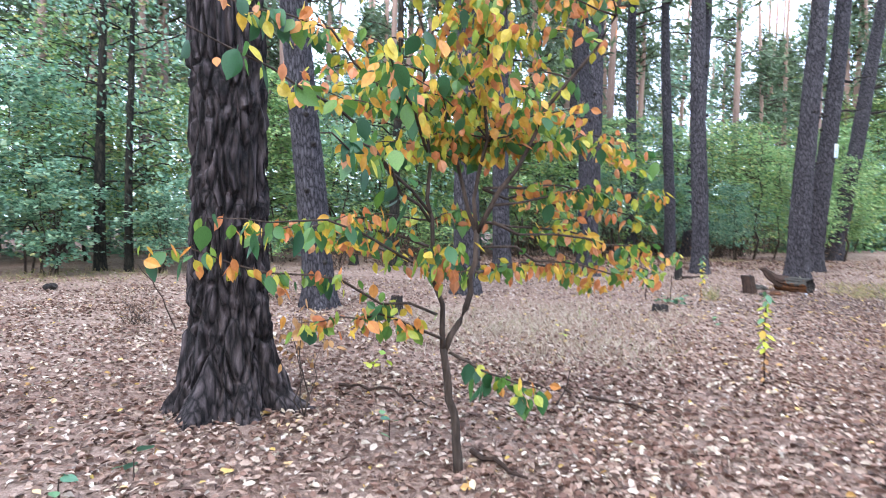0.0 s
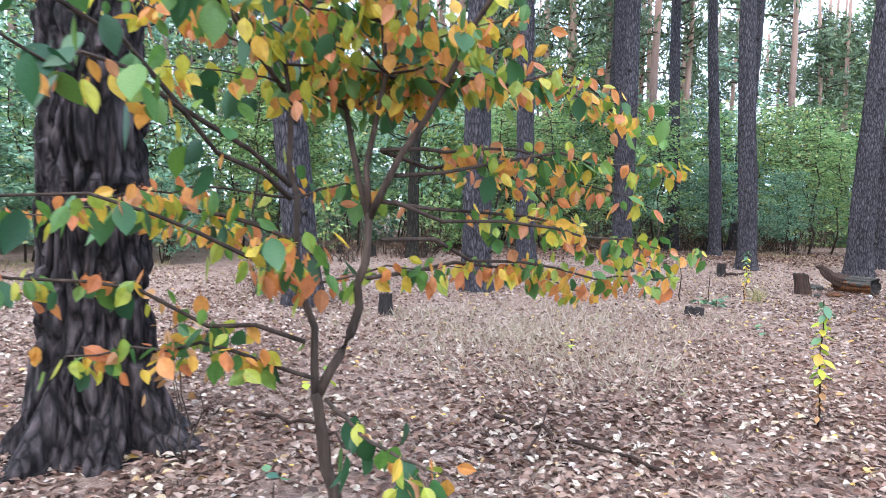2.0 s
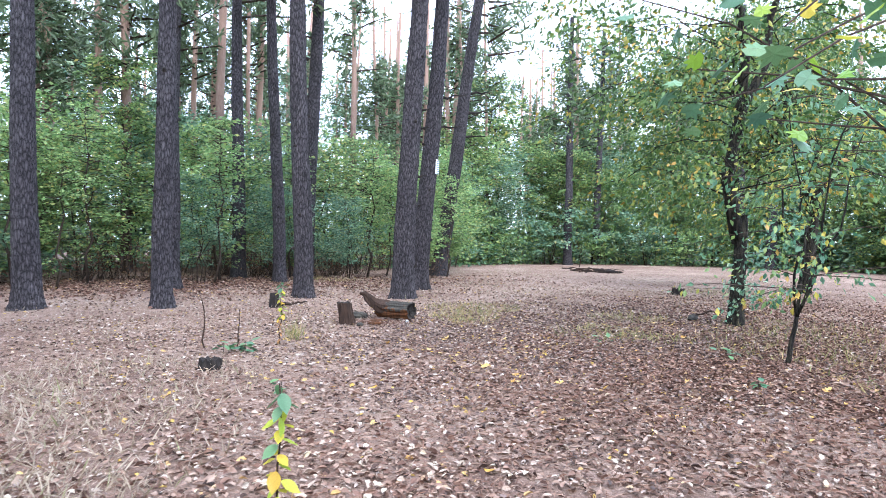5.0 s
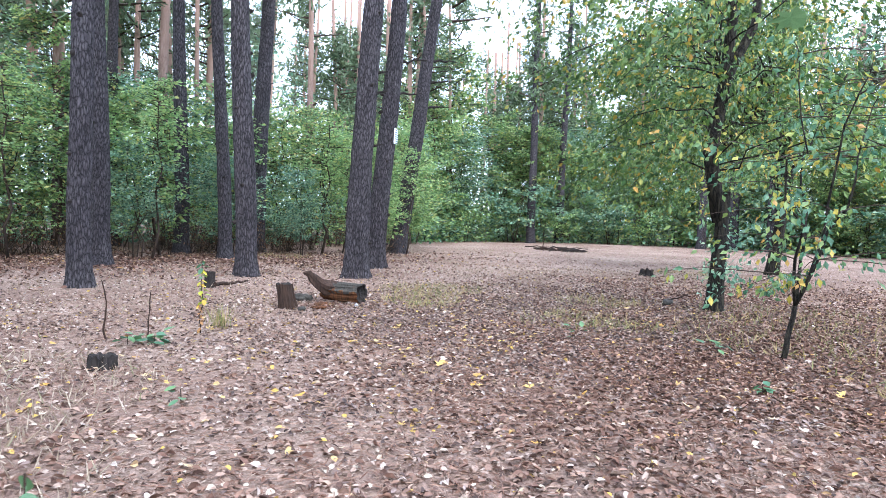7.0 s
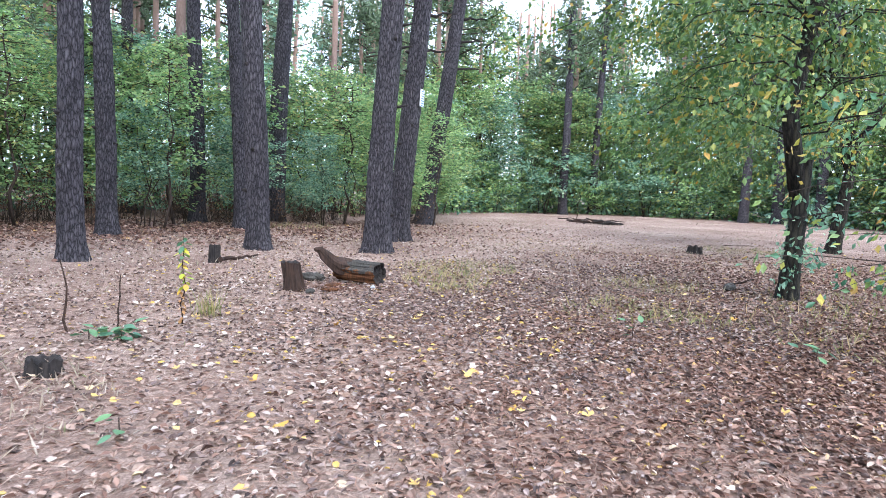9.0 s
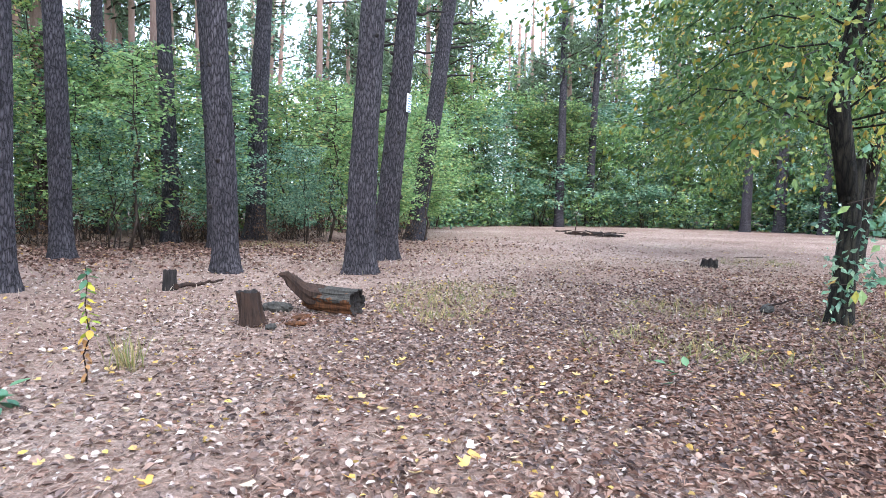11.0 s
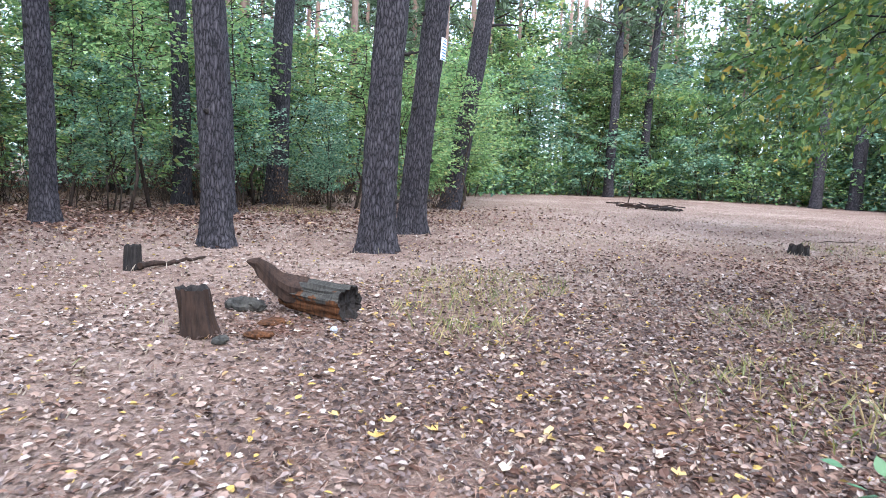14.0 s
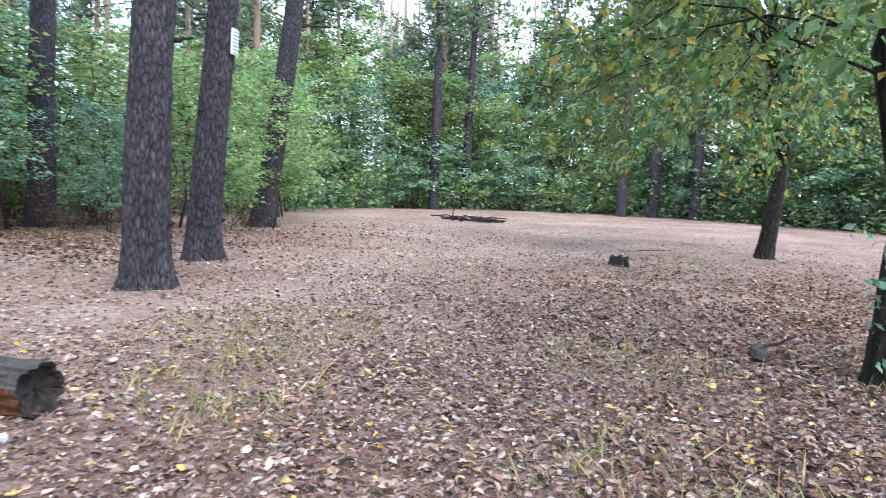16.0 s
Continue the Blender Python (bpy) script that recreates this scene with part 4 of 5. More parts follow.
def young_maple():
    """A young maple beside the walked line whose branches reach over it."""
    e = thing("young_maple", 5.7, 3.8, 0, "young maple with green and yellow lobed leaves over the path", "tree")
    g = np.random.default_rng(44)
    lobed = [mesh_from("leaf", MAPLE_V, MAPLE_F, [m]) for m in (M_HERB, M_YELLOW, M_YELLOW, M_HERB)]
    line = bend((0, 0, -0.03), (-0.2, 0.1, 3.6), 9)
    v, f = tube(line, np.linspace(0.03, 0.008, 9), 8, 0.04)
    child("stem", mesh_from("stem", v, f, [M_TWIG], smooth=True), e)
    for k in range(11):
        p = line[3 + k % 6]
        a = radians(g.uniform(125, 180))
        d = g.uniform(1.3, 2.0)
        q = np.array([math.cos(a) * d, math.sin(a) * d, g.uniform(2.0, 3.0)])
        tw = bend(p, q, 6, 0.1)
        if path_gap(q + [5.7, 3.8, 0]) < 0.75:
            continue
        v, f = tube(tw, np.linspace(0.009, 0.003, 6), 5)
        child("twig", mesh_from("twig", v, f, [M_TWIG]), e)
        for j in range(9):
            c = tw[2 + j % 4] + g.normal(size=3) * [0.1, 0.1, 0.05]
            s = g.uniform(0.08, 0.12)
            child("leaf", lobed[g.integers(4)], e, "", pose(*c, g.normal() * 35, g.normal() * 35, g.uniform(0, 360)) @ Matrix.Diagonal((s, s, s, 1)))


MAPLE_V = [(0, 0, 0), (0.3, 0.05, -0.03), (0.52, 0.3, 0.03), (0.3, 0.42, 0), (0.42, 0.75, -0.06), (0.14, 0.66, 0), (0, 1, -0.12), (-0.14, 0.66, 0), (-0.42, 0.75, -0.06), (-0.3, 0.42, 0), (-0.52, 0.3, 0.03), (-0.3, 0.05, -0.03), (0, 0.42, 0.05)]
MAPLE_F = [(12, k, (k + 1) % 12) for k in range(12)]
young_maple()


def withered_shoot():
    """Dry russet leaves on a low shoot at the old pine's foot."""
    e = thing("withered_shoot", -1.05, 4.85, 0, "low shoot with curled russet leaves beside a pine", "plant")
    g = np.random.default_rng(6)
    for k in range(4):
        q = np.array([g.normal() * 0.15, g.normal() * 0.12, g.uniform(0.6, 0.85)])
        tw = bend((0, 0, -0.02), q, 6, 0, 0.08)
        v, f = tube(tw, np.linspace(0.006, 0.002, 6), 5)
        child("twig", mesh_from("twig", v, f, [M_TWIG]), e)
        for j in range(9):
            hang_leaf(e, LEAF_RUSSET, tw[3 + j % 3] + g.normal(size=3) * 0.07, g.uniform(0.07, 0.11), 40)


withered_shoot()
weed(2.97, 5.85, 0.9, 1)
weed(4.95, 12.2, 0.92, 2)


# ---- dead wood ----
def stump_mesh(name, r, h, lean, rot, mats, seed, jag=0.05):
    """A weathered stump: furrowed side, uneven broken rim and sunken top."""
    segs, rows = 40, 16
    v = []
    for i in range(rows):
        s = i / (rows - 1)
        for j in range(segs):
            a = 2 * math.pi * j / segs
            n = noise.noise(Vector((math.cos(a) * 3 + seed, math.sin(a) * 3, s * 0.8)))
            fr = noise.noise(Vector((math.cos(a) * 9 + seed, math.sin(a) * 9, s * 1.2)))
            rr = r * (1.04 - 0.14 * s + 0.3 * math.exp(-s * 5) + 0.22 * n + 0.16 * fr)
            top = h * (1 + jag / h * 2 * noise.noise(Vector((math.cos(a) * 2.2, math.sin(a) * 2.2, seed))))
            z = -0.05 + (top + 0.05) * s
            v.append((rr * math.cos(a) + lean[0] * z, rr * math.sin(a) + lean[1] * z, z))
    f, idx = [], []
    for i in range(rows - 1):
        for j in range(segs):
            k = (j + 1) % segs
            f.append((i * segs + j, i * segs + k, (i + 1) * segs + k, (i + 1) * segs + j)), idx.append(0)
    base = (rows - 1) * segs
    for q, (sc, dz) in enumerate(((0.82, -0.01), (0.45, -0.05), (0.1, -0.06))):
        o = len(v)
        for j in range(segs):
            x, y, z = v[base + j]
            cx, cy = lean[0] * h, lean[1] * h
            v.append((cx + (x - cx) * sc, cy + (y - cy) * sc, z + dz + 0.015 * noise.noise(Vector((x * 30, y * 30, q)))))
        prev = base if q == 0 else o - segs
        for j in range(segs):
            k = (j + 1) % segs
            f.append((prev + j, prev + k, o + k, o + j)), idx.append(1)
    return mesh_from(name, v, f, mats, idx)


def stump(x, y, r, h, label, seed, mats, lean=(0, 0), jag=0.02):
    ob = new("tree_stump", stump_mesh("tree_stump", r, h, lean, 0, mats, seed, jag))
    ob.matrix_basis = pose(x, y, 0)
    return tagged(ob, label, "stump")


stump(6.78, 14.06, 0.14, 0.39, "short weathered brown stump with a dark broken top", 1, [M_DEAD, M_CHAR], (-0.12, 0.05))
stump(6.48, 17.55, 0.1, 0.31, "small blackened stump beside a lying stick", 2, [M_CHAR, M_CHAR])
stump(-0.73, 10.2, 0.1, 0.3, "small dark stump in dry grass", 3, [M_CHAR, M_DEAD])
stump(3.75, 10.95, 0.135, 0.12, "low blackened rotten stump in dry litter", 4, [M_CHAR, M_CHAR], jag=0.03)
stump(19.0, 16.5, 0.2, 0.2, "low dark rotten stump on open litter", 5, [M_CHAR, M_DEAD], jag=0.04)
stump(-4.2, 22.5, 0.14, 0.3, "dark stump before the undergrowth", 6, [M_CHAR, M_CHAR])
stump(-3.0, 21.5, 0.16, 0.35, "dark stump in the wood's shade", 7, [M_CHAR, M_CHAR])


def rotten_log():
    """A hollow piece of log: grey bark above, orange rotten flank, blackened hollow end, and a raised root arm."""
    A, B = np.array([8.08, 14.0, 0.18]), np.array([7.7, 14.68, 0.19])
    e = thing("rotten_log", 7.9, 14.2, 0, "hollow rotten log with grey bark, orange flank and upturned arm", "log")
    o = np.array([7.9, 14.2, 0])
    n, segs = 26, 64
    ax = unit(B - A)
    side = unit(np.cross(ax, [0, 0, 1.0]))
    up = np.cross(side, ax)
    v = []
    for i in range(n):
        s = i / (n - 1)
        c = A + (B - A) * s
        for j in range(segs):
            a = 2 * math.pi * j / segs
            q = Vector((math.cos(a) * 2.5, math.sin(a) * 2.5, s * 1.5))
            fr = noise.noise(Vector((math.cos(a) * 8, math.sin(a) * 8, s * 1.2)))
            rr = (0.165 - 0.02 * s) * (1 + 0.2 * noise.noise(q) + 0.17 * fr + 0.05 * noise.noise(Vector((math.cos(a) * 17, math.sin(a) * 17, s * 3))))
            end = 0.05 * noise.noise(Vector((math.cos(a) * 2, math.sin(a) * 2, 7))) * (1 - s) if i < 4 else 0
            v.append(c + (side * math.cos(a) + up * math.sin(a)) * rr + ax * end)
    f, idx = [], []
    for i in range(n - 1):
        for j in range(segs):
            k = (j + 1) % segs
            f.append((i * segs + j, (i + 1) * segs + j, (i + 1) * segs + k, i * segs + k))
            a = math.sin(2 * math.pi * (j + 0.5) / segs) + 0.9 * noise.noise(Vector((i * 0.35, j * 0.28, 0)))
            idx.append(0 if a > 0.15 else 1)
    # blackened hollow end
    prev = 0
    for sc, dep in ((0.86, 0.012), (0.8, 0.04), (0.45, 0.06), (0.05, 0.05)):
        oo = len(v)
        for j in range(segs):
            v.append(A + (v[j] - A) * sc + ax * dep)
        for j in range(segs):
            k = (j + 1) % segs
            f.append((prev + j, prev + k, oo + k, oo + j)), idx.append(2)
        prev = oo
    last = (n - 1) * segs
    oo = len(v)
    for j in range(segs):
        v.append(B + (v[last + j] - B) * 0.1 + ax * 0.03)
    for j in range(segs):
        k = (j + 1) % segs
        f.append((last + k, last + j, oo + j, oo + k)), idx.append(1)
    child("hollow_trunk", mesh_from("hollow_trunk", np.array(v) - o, f, [M_GREY_WOOD, M_ROT, M_CHAR], idx), e)
    line = np.array([(7.82, 14.46, 0.22), (7.68, 14.56, 0.24), (7.55, 14.61, 0.31), (7.45, 14.64, 0.42), (7.38, 14.66, 0.5), (7.31, 14.68, 0.505)]) - o
    vv, ff = tube(line, [0.12, 0.12, 0.1, 0.085, 0.055, 0.025], 16, 0.16)
    child("upturned_arm", mesh_from("upturned_arm", vv, ff, [M_DEAD]), e, "upturned brown root arm")


rotten_log()


def wood_chunk(name, x, y, L, w, h, rz, label, mat, seed):
    """A broken slab of wood, rough all over."""
    n, segs = 12, 14
    v = []
    for i in range(n):
        s = i / (n - 1)
        end = max(math.sin(math.pi * s), 0.0) ** 0.35
        for j in range(segs):
            a = 2 * math.pi * j / segs
            k = 1 + 0.45 * noise.noise(Vector((math.cos(a) * 2 + seed, math.sin(a) * 2, s * 6)))
            v.append(((s - 0.5) * L + 0.06 * L * noise.noise(Vector((a, seed, s * 2))), math.cos(a) * w / 2 * k * end, h * 0.42 + math.sin(a) * h / 2 * k * end))
    f = [(i * segs + j, (i + 1) * segs + j, (i + 1) * segs + (j + 1) % segs, i * segs + (j + 1) % segs) for i in range(n - 1) for j in range(segs)]
    ob = new(name, mesh_from(name, v, f, [mat]))
    ob.matrix_basis = pose(x, y, 0, 0, 0, rz)
    return tagged(ob, label, "dead wood")


wood_chunk("wood_chunk", 7.3, 14.78, 0.42, 0.2, 0.15, -35, "grey broken wood chunk beside the rotten log", M_GREY_WOOD, 1)
wood_chunk("bark_piece", 7.2, 13.8, 0.27, 0.14, 0.06, -20, "brown rotten bark piece on litter", M_ROT, 2)
wood_chunk("bark_piece", 7.42, 14.2, 0.3, 0.2, 0.05, 30, "reddish rotten bark crumbs beside the log", M_ROT, 3)
wood_chunk("pale_stone", 7.83, 13.72, 0.07, 0.05, 0.07, 10, "small pale grey stone under the log's end", M_STONE, 4)
wood_chunk("wood_chunk", 6.88, 13.72, 0.18, 0.1, 0.07, 40, "dark wood splinter at the stump's foot", M_GREY_WOOD, 5)
wood_chunk("fallen_log", 28.4, 28.2, 1.1, 0.16, 0.16, -40, "dark fallen log in the open clearing", M_CHAR, 6)
wood_chunk("gnarled_root", 13.45, 11.75, 0.5, 0.16, 0.13, 20, "gnarled grey root on the litter", M_GREY_WOOD, 8)
wood_chunk("wood_chunk", -8.0, 13.0, 0.3, 0.2, 0.14, 60, "dark wood chunk on dry litter", M_CHAR, 10)


def stick(pts, r, label, name="fallen_stick"):
    p = np.concatenate([bend(a, b, 6, 0, 0.05)[:-1] for a, b in zip(pts, pts[1:])] + [np.array([pts[-1]], float)])
    v, f = tube(p, np.linspace(r, r * 0.45, len(p)), 7, 0.1)
    return tagged(new(name, mesh_from(name, v, f, [M_DEAD])), label, "stick")


stick([(6.55, 17.4, 0.06), (7.0, 17.75, 0.05), (7.45, 18.15, 0.04)], 0.04, "brown stick lying beside a small stump")
stick([(0.75, 5.75, 0.05), (1.25, 5.3, 0.05), (1.75, 4.9, 0.04)], 0.018, "long thin dead branch on leaf litter")
stick([(0.2, 4.0, 0.05), (0.5, 3.6, 0.04)], 0.02, "short dead stick by the sapling")
stick([(0.9, 4.9, 0.1), (1.1, 5.3, 0.3)], 0.008, "thin forked twig stuck in litter")
stick([(2.1, 3.35, 0.03), (2.5, 3.25, 0.04)], 0.03, "dark stick on leaf litter")
stick([(27.0, 29.3, 0.0), (27.05, 29.3, 1.6)], 0.03, "thin upright dead stick by a fallen log")
stick([(-0.9, 5.6, 0.05), (-0.4, 5.35, 0.08), (-0.1, 5.0, 0.04)], 0.014, "thin dead branch at the pine's foot")
stick([(4.35, 12.2, 0.0), (4.4, 12.25, 0.55)], 0.01, "bare upright dead weed stalk")
stick([(3.95, 12.3, 0.0), (3.9, 12.3, 0.7)], 0.012, "bare upright dead weed stalk")
stick([(-3.6, 8.6, 0.0), (-3.85, 8.7, 0.45), (-4.2, 8.8, 0.85)], 0.011, "bare pale dead shoot in the litter")
stick([(13.35, 11.8, 0.05), (13.8, 11.55, 0.2)], 0.02, "gnarled dead twig on the litter")
stick([(22, 18.2, 0.02), (23.4, 17.5, 0.03)], 0.014, "fallen branch on the open litter")


def branch_pile():
    """Dead branches heaped on the open clearing."""
    e = thing("branch_pile", 27.7, 28.8, 0, "heap of dark dead branches on pale litter", "dead wood")
    g = np.random.default_rng(70)
    for k in range(26):
        a, L = g.normal(-0.75, 0.5), g.uniform(0.5, 1.5)
        c = np.array([g.normal() * 0.55, -g.normal() * 0.5, g.uniform(0.04, 0.2)])
        w = np.array([math.cos(a), math.sin(a), g.normal() * 0.14]) * L / 2
        p, q = c - w, c + w
        p[2], q[2] = max(p[2], 0.02), max(q[2], 0.03)
        v, f = tube(bend(p, q, 5, 0.03, 0.07), np.linspace(0.045, 0.015, 5) * g.uniform(0.5, 1.2), 6, 0.1)
        child("branch", mesh_from("branch", v, f, [M_DEAD if k % 2 else M_CHAR]), e)


branch_pile()


def rosette(x, y, n, size, seed, label, mesh):
    e = thing("low_herb", x, y, 0, label, "plant", "low green herbs")
    g = np.random.default_rng(seed)
    for k in range(n):
        a, d = g.uniform(0, 360), g.uniform(0.0, 0.16)
        s = size * g.uniform(0.7, 1.2)
        child("leaf", mesh, e, "", pose(d * math.cos(a), d * math.sin(a), g.uniform(0.06, 0.16), 0, 0, a) @ pose(0, 0, 0, 70 + g.normal() * 15, g.normal() * 10, 0) @ Matrix.Diagonal((s, s, s, 1)))
    line = bend((0, 0, -0.02), (0, 0, 0.12), 3)
    v, f = tube(line, [0.006, 0.005, 0.004], 5)
    child("stem", mesh_from("stem", v, f, [M_TWIG]), e)


for k, (x, y, n, s, me) in enumerate(((4.35, 11.75, 16, 0.16, LEAF_HERB), (4.1, 11.85, 10, 0.14, LEAF_HERB), (8.5, 7.2, 7, 0.13, LEAF_HERB), (9.03, 9.95, 6, 0.12, LEAF_HERB), (-1.75, 3.6, 3, 0.13, LEAF_HERB),
                                      (-0.35, 4.35, 4, 0.12, LEAF_HERB), (-2.0, 3.3, 3, 0.1, LEAF_HERB), (9.9, 8.5, 6, 0.15, LEAF_HERB), (4.1, 9.4, 4, 0.12, LEAF_HERB), (1.6, 8.2, 5, 0.1, LEAF_YELLOW), (-0.6, 6.2, 9, 0.11, LEAF_YELLOW))):
    rosette(x, y, n, s, 50 + k, "low green herb among dry leaves", me)


# ---- grass ----
def grass(name, label, spots, mat, per, height, seed, lean=0.75):
    g = np.random.default_rng(seed)
    at, way = [], []
    for x, y, r in spots:
        n = int(per * r * r)
        rr, a = r * np.sqrt(g.uniform(0, 1, n)), g.uniform(0, 6.283, n)
        tuft = np.round(g.normal(size=(n, 2)) * 3) * 0.01
        at.append(np.stack([x + rr * np.cos(a) + tuft[:, 0], y + rr * np.sin(a) + tuft[:, 1], np.full(n, -0.01)], 1))
        way.append(g.normal(size=(n, 3)) * [lean, lean, 0.2] + [0, 0, 0.8])
    at, way = np.concatenate(at), np.concatenate(way)
    way[:, 2] = np.abs(way[:, 2]) + 0.1
    L = height * g.uniform(0.4, 1.15, len(at))
    v, f = blades(at, way, L, 0.006 + 0.01 * g.random(len(at)), 0.3)
    tagged(new(name, mesh_from(name, v, f, [mat])), label, "grass", kind="stuff")


grass("dry_grass", "thin straw-coloured dry grass over litter", [(1.0, 8.0, 1.6), (2.0, 8.6, 1.5), (0.0, 9.3, 1.6), (1.7, 7.2, 1.0), (1.0, 10.0, 1.6), (2.6, 10.4, 1.6)], M_STRAW, 330, 0.18, 1)
grass("dry_grass", "sparse pale dry grass of the clearing", [(22, 24, 9), (30, 27, 9), (14, 21, 4), (16, 15, 5), (3, 15, 4), (-5, 11, 4), (8.5, 19.5, 4)], M_STRAW, 80, 0.13, 2)
grass("grass_tuft", "greenish grass tufts among fallen leaves", [(9.3, 14.0, 0.8), (8.9, 13.2, 0.5), (10.4, 15.3, 1.1)], M_TUFT, 420, 0.2, 3)
grass("dry_grass", "brown dry weeds beside the trodden path", [(9.95, 10.9, 0.75), (10.5, 11.3, 0.6), (10.4, 10.2, 0.5), (12.2, 12.4, 0.8)], M_TUFT, 260, 0.22, 6)
grass("grass_tuft", "upright dark green tuft beside a yellow herb", [(5.27, 12.5, 0.1)], M_TUFT, 6000, 0.38, 5, 0.22)
grass("shaded_weeds", "dark green weeds at the clearing's shaded edge", [(21, 16.5, 1.2), (12, 8.5, 1.8), (10.6, 6.4, 1.3), (13.8, 9.6, 1.6), (-9, 16, 2.0), (11, 26.5, 1.5)], M_TUFT, 160, 0.2, 4)


# ---- leaf litter ----
def scatter(n, seed, cx, cy, rx, ry, soft=False):
    g = np.random.default_rng(seed)
    p = np.stack([cx + rx * g.uniform(-1, 1, n), cy + ry * g.uniform(-1, 1, n)], 1)
    if soft:
        p = np.stack([cx + rx * 0.55 * g.normal(size=n), cy + ry * 0.55 * g.normal(size=n)], 1)
    q = p @ np.array([[0.8, 0.6], [-0.6, 0.8]]) + seed * np.array([1.7, 2.9])
    d = np.sin(q[:, 0] * 1.9) * np.sin(q[:, 1] * 1.4 + 1) + 0.7 * np.sin(q[:, 0] * 4.3 + 2) * np.sin(q[:, 1] * 5.1)
    return p[g.uniform(-1.9, 1.2, n) < d], g


def oval_blades(at, way, L, W, fold, up):
    """Flat leaves of six corners, folded along the midrib."""
    way = unit(way)
    side = unit(np.cross(way, up))
    nrm = np.cross(side, way)
    L, W = L[:, None], W[:, None]
    curl = nrm * L * rng.normal(size=(len(at), 1)) * 0.12
    rows = [at]
    for s, w in ((0.28, 0.46), (0.68, 0.4)):
        rows.append(at + way * L * s + side * W * w + nrm * W * fold)
    rows.append(at + way * L + curl)
    for s, w in ((0.68, 0.4), (0.28, 0.46)):
        rows.append(at + way * L * s - side * W * w + nrm * W * fold)
    i = np.arange(len(at))[:, None] * 6
    return np.stack(rows, 1).reshape(-1, 3), np.concatenate([i + [0, 1, 2, 3], i + [0, 3, 4, 5]], 1).reshape(-1, 4)


def litter(name, label, n, seed, box, size, mat, aspect=0.7, lift=0.02, tilt=0.35, fold=0.22):
    p, g = scatter(n, seed, *box)
    z = ground_height(p[:, 0], p[:, 1]) + g.uniform(0.004, lift, len(p))
    at = np.column_stack([p, z])
    a = g.uniform(0, 6.283, len(p))
    way = np.stack([np.cos(a), np.sin(a), g.normal(size=len(p)) * tilt * 0.4], 1)
    up = unit(np.array([0, 0, 1.0]) + g.normal(size=at.shape) * tilt)
    L = size * g.uniform(0.5, 1.3, len(p))
    v, f = oval_blades(at, way, L, L * aspect, fold, up) if aspect > 0.3 else blades(at, way, L, L * aspect, fold, up)
    v[:, 2] = np.maximum(v[:, 2], 0.002 + np.repeat(ground_height(p[:, 0], p[:, 1]), len(v) // len(p)))
    tagged(new(name, mesh_from(name, v, f, [mat])), label, "leaves", kind="stuff")


litter("leaf_litter", "dry fallen leaves, cream, tan and brown", 62000, 1, (5.0, 8.5, 8.5, 8.0), 0.05, M_LITTER, 0.58, tilt=0.5, fold=0.3)
litter("leaf_litter", "dry fallen leaves thinning out into the clearing", 70000, 2, (11.0, 15.0, 15.0, 13.0, True), 0.056, M_LITTER, tilt=0.45)
litter("leaf_litter", "dense curled brown leaves along the path", 48000, 3, (10.0, 10.6, 5.0, 4.6, True), 0.05, M_LITTER_DARK, 0.55, lift=0.03, tilt=0.6, fold=0.35)
# these two carry the shade of the right-hand trees in their leaf colour
litter("leaf_litter", "reddish brown leaves coloured darker for the shaded side", 70000, 7, (10.3, 7.0, 4.4, 4.2, True), 0.058, M_LITTER_RED_SHADED, 0.46, lift=0.035, tilt=0.6, fold=0.4)
litter("leaf_litter", "brown leaves coloured darker for shade under the hanging crowns", 30000, 9, (15.5, 11.5, 5.5, 5.0, True), 0.06, M_LITTER_RED_SHADED, lift=0.03, tilt=0.5)
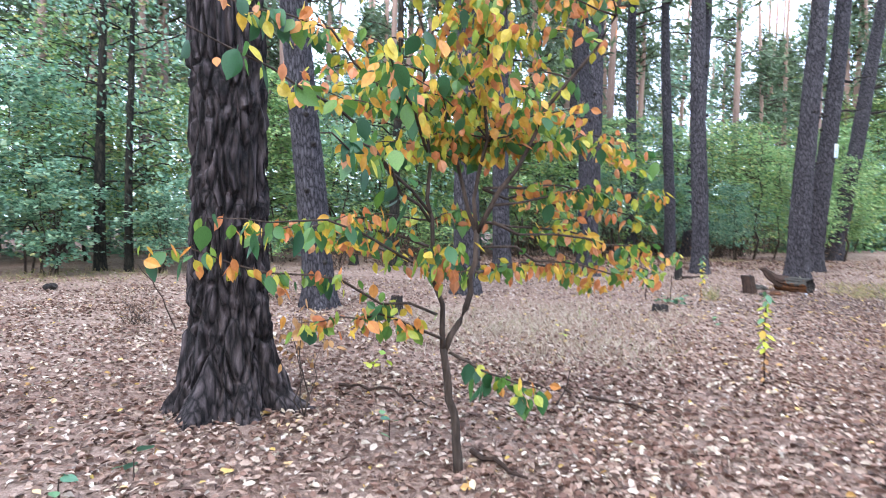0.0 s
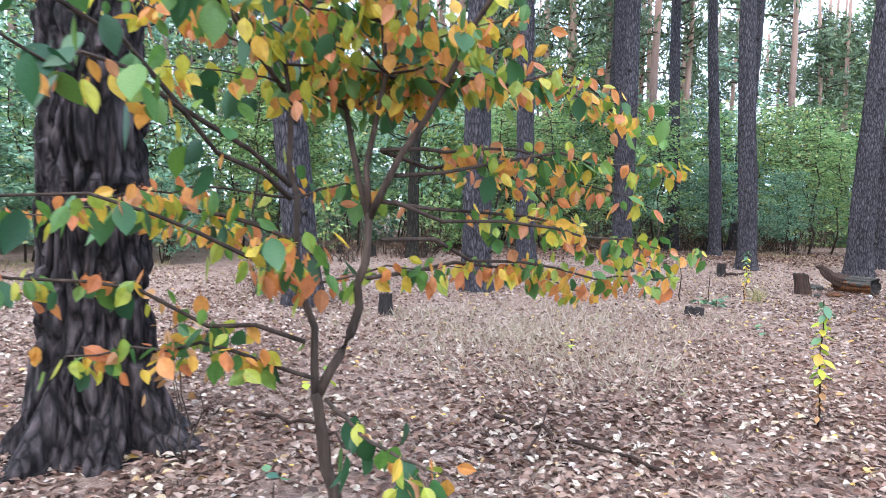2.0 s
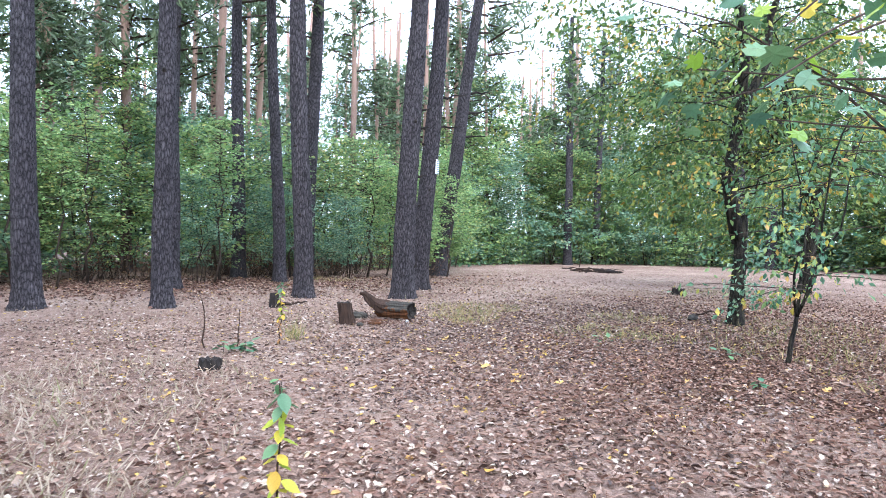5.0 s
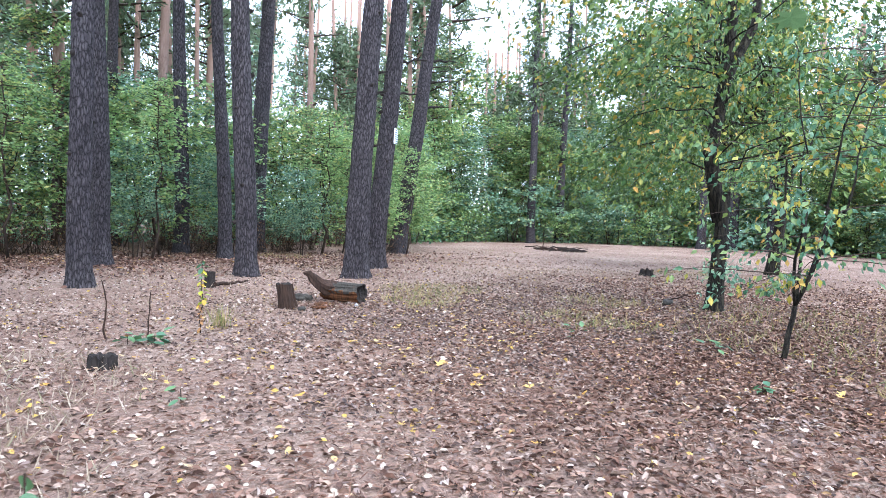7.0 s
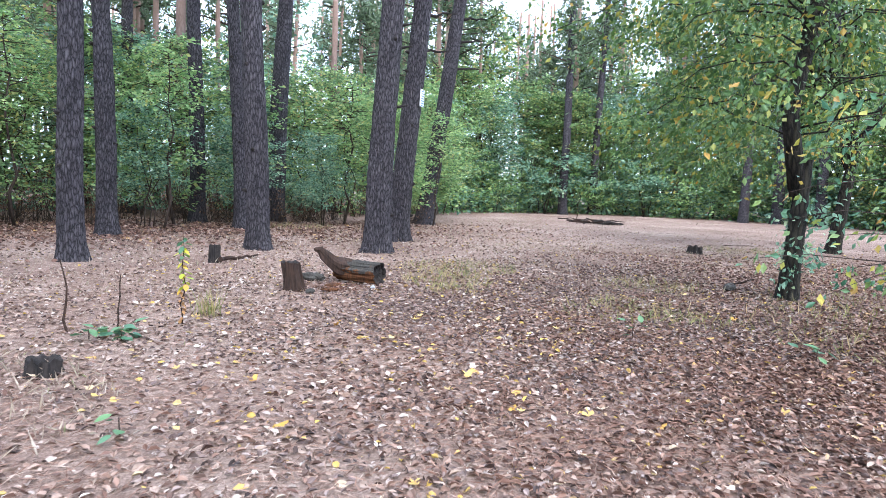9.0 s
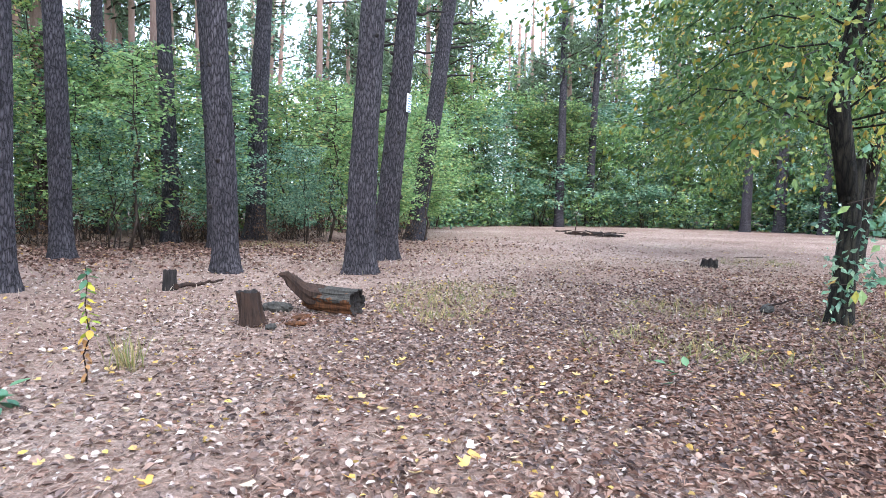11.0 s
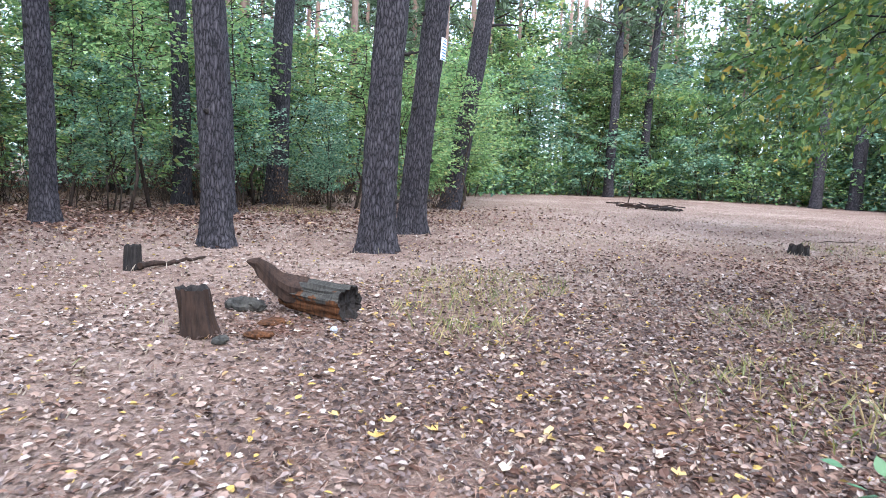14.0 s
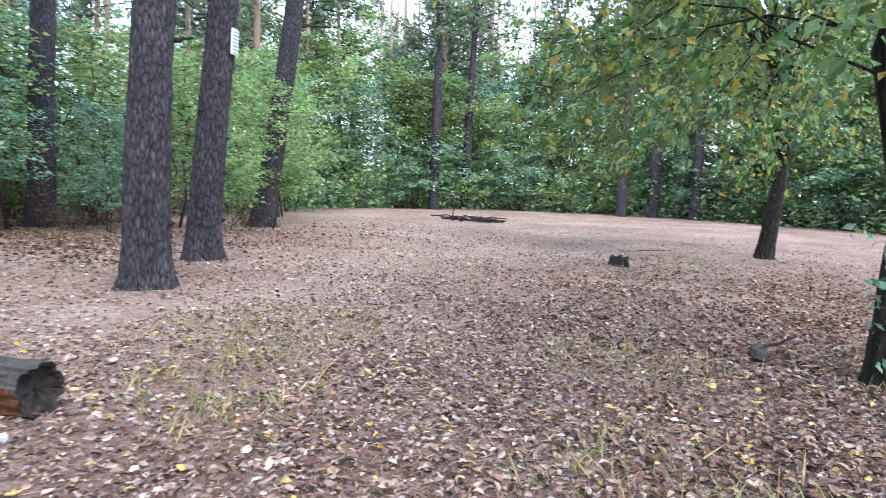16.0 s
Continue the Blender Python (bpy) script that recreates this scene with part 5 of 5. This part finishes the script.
litter("leaf_litter", "reddish brown leaves heaped round the sapling", 42000, 6, (1.2, 4.8, 5.0, 3.6, True), 0.06, M_LITTER_RED, 0.6, lift=0.03, tilt=0.55, fold=0.3)
litter("leaf_litter", "brown leaves in the shade beyond the old pine", 36000, 11, (-5.5, 9.5, 5.5, 6.0, True), 0.06, M_LITTER_RED, 0.6, lift=0.03, tilt=0.5, fold=0.3)
litter("leaf_litter", "reddish leaves under the wood's edge", 26000, 8, (6.0, 25.5, 11.0, 4.5, True), 0.09, M_LITTER_RED_SHADED, lift=0.04, tilt=0.5)
litter("needle_litter", "reddish pine needles matted along the trodden path", 80000, 12, (8.2, 7.4, 6.0, 5.0, True), 0.1, M_NEEDLE_RED, 0.06, 0.035, 0.3)
litter("needle_litter", "dry pine needles and broken twigs", 190000, 4, (6.0, 8.5, 9.5, 8.5), 0.1, M_NEEDLE, 0.06, 0.022, 0.25)

litter("rot_crumbs", "reddish crumbs of rotten wood by the log", 600, 10, (7.5, 14.05, 0.5, 0.4, True), 0.05, M_CRUMB, 0.35, 0.03, 0.6)

FALLEN = mesh_from("fallen_leaf", [(0, 0, 0), (0.5, 0.2, 0.12), (0.42, 0.55, 0.1), (0.12, 0.5, 0.0), (0, 1, 0.1), (-0.12, 0.5, 0.0), (-0.42, 0.55, 0.1), (-0.5, 0.2, 0.12), (0, 0.45, -0.03)],
                   [(8, 0, 1), (8, 1, 2), (8, 2, 3), (8, 3, 4), (8, 4, 5), (8, 5, 6), (8, 6, 7), (8, 7, 0)], [M_LITTER_WARM])
for k in range(290):
    x, y = rnd.uniform(-2.5, 12), rnd.uniform(2.2, 14)
    if k > 130:
        x, y = rnd.gauss(8.3, 2.2), rnd.gauss(10.6, 2.2)
    if abs(y - x - 4) > 8:
        continue
    ob = new("fallen_leaf", FALLEN)
    s = rnd.uniform(0.06, 0.1)
    ob.matrix_basis = pose(x, y, 0.025, rnd.gauss(0, 12), rnd.gauss(0, 12), rnd.uniform(0, 360)) @ Matrix.Diagonal((s, s, s, 1))
    tagged(ob, "fallen yellow leaf lying on brown litter", "leaf", "fallen yellow leaves")
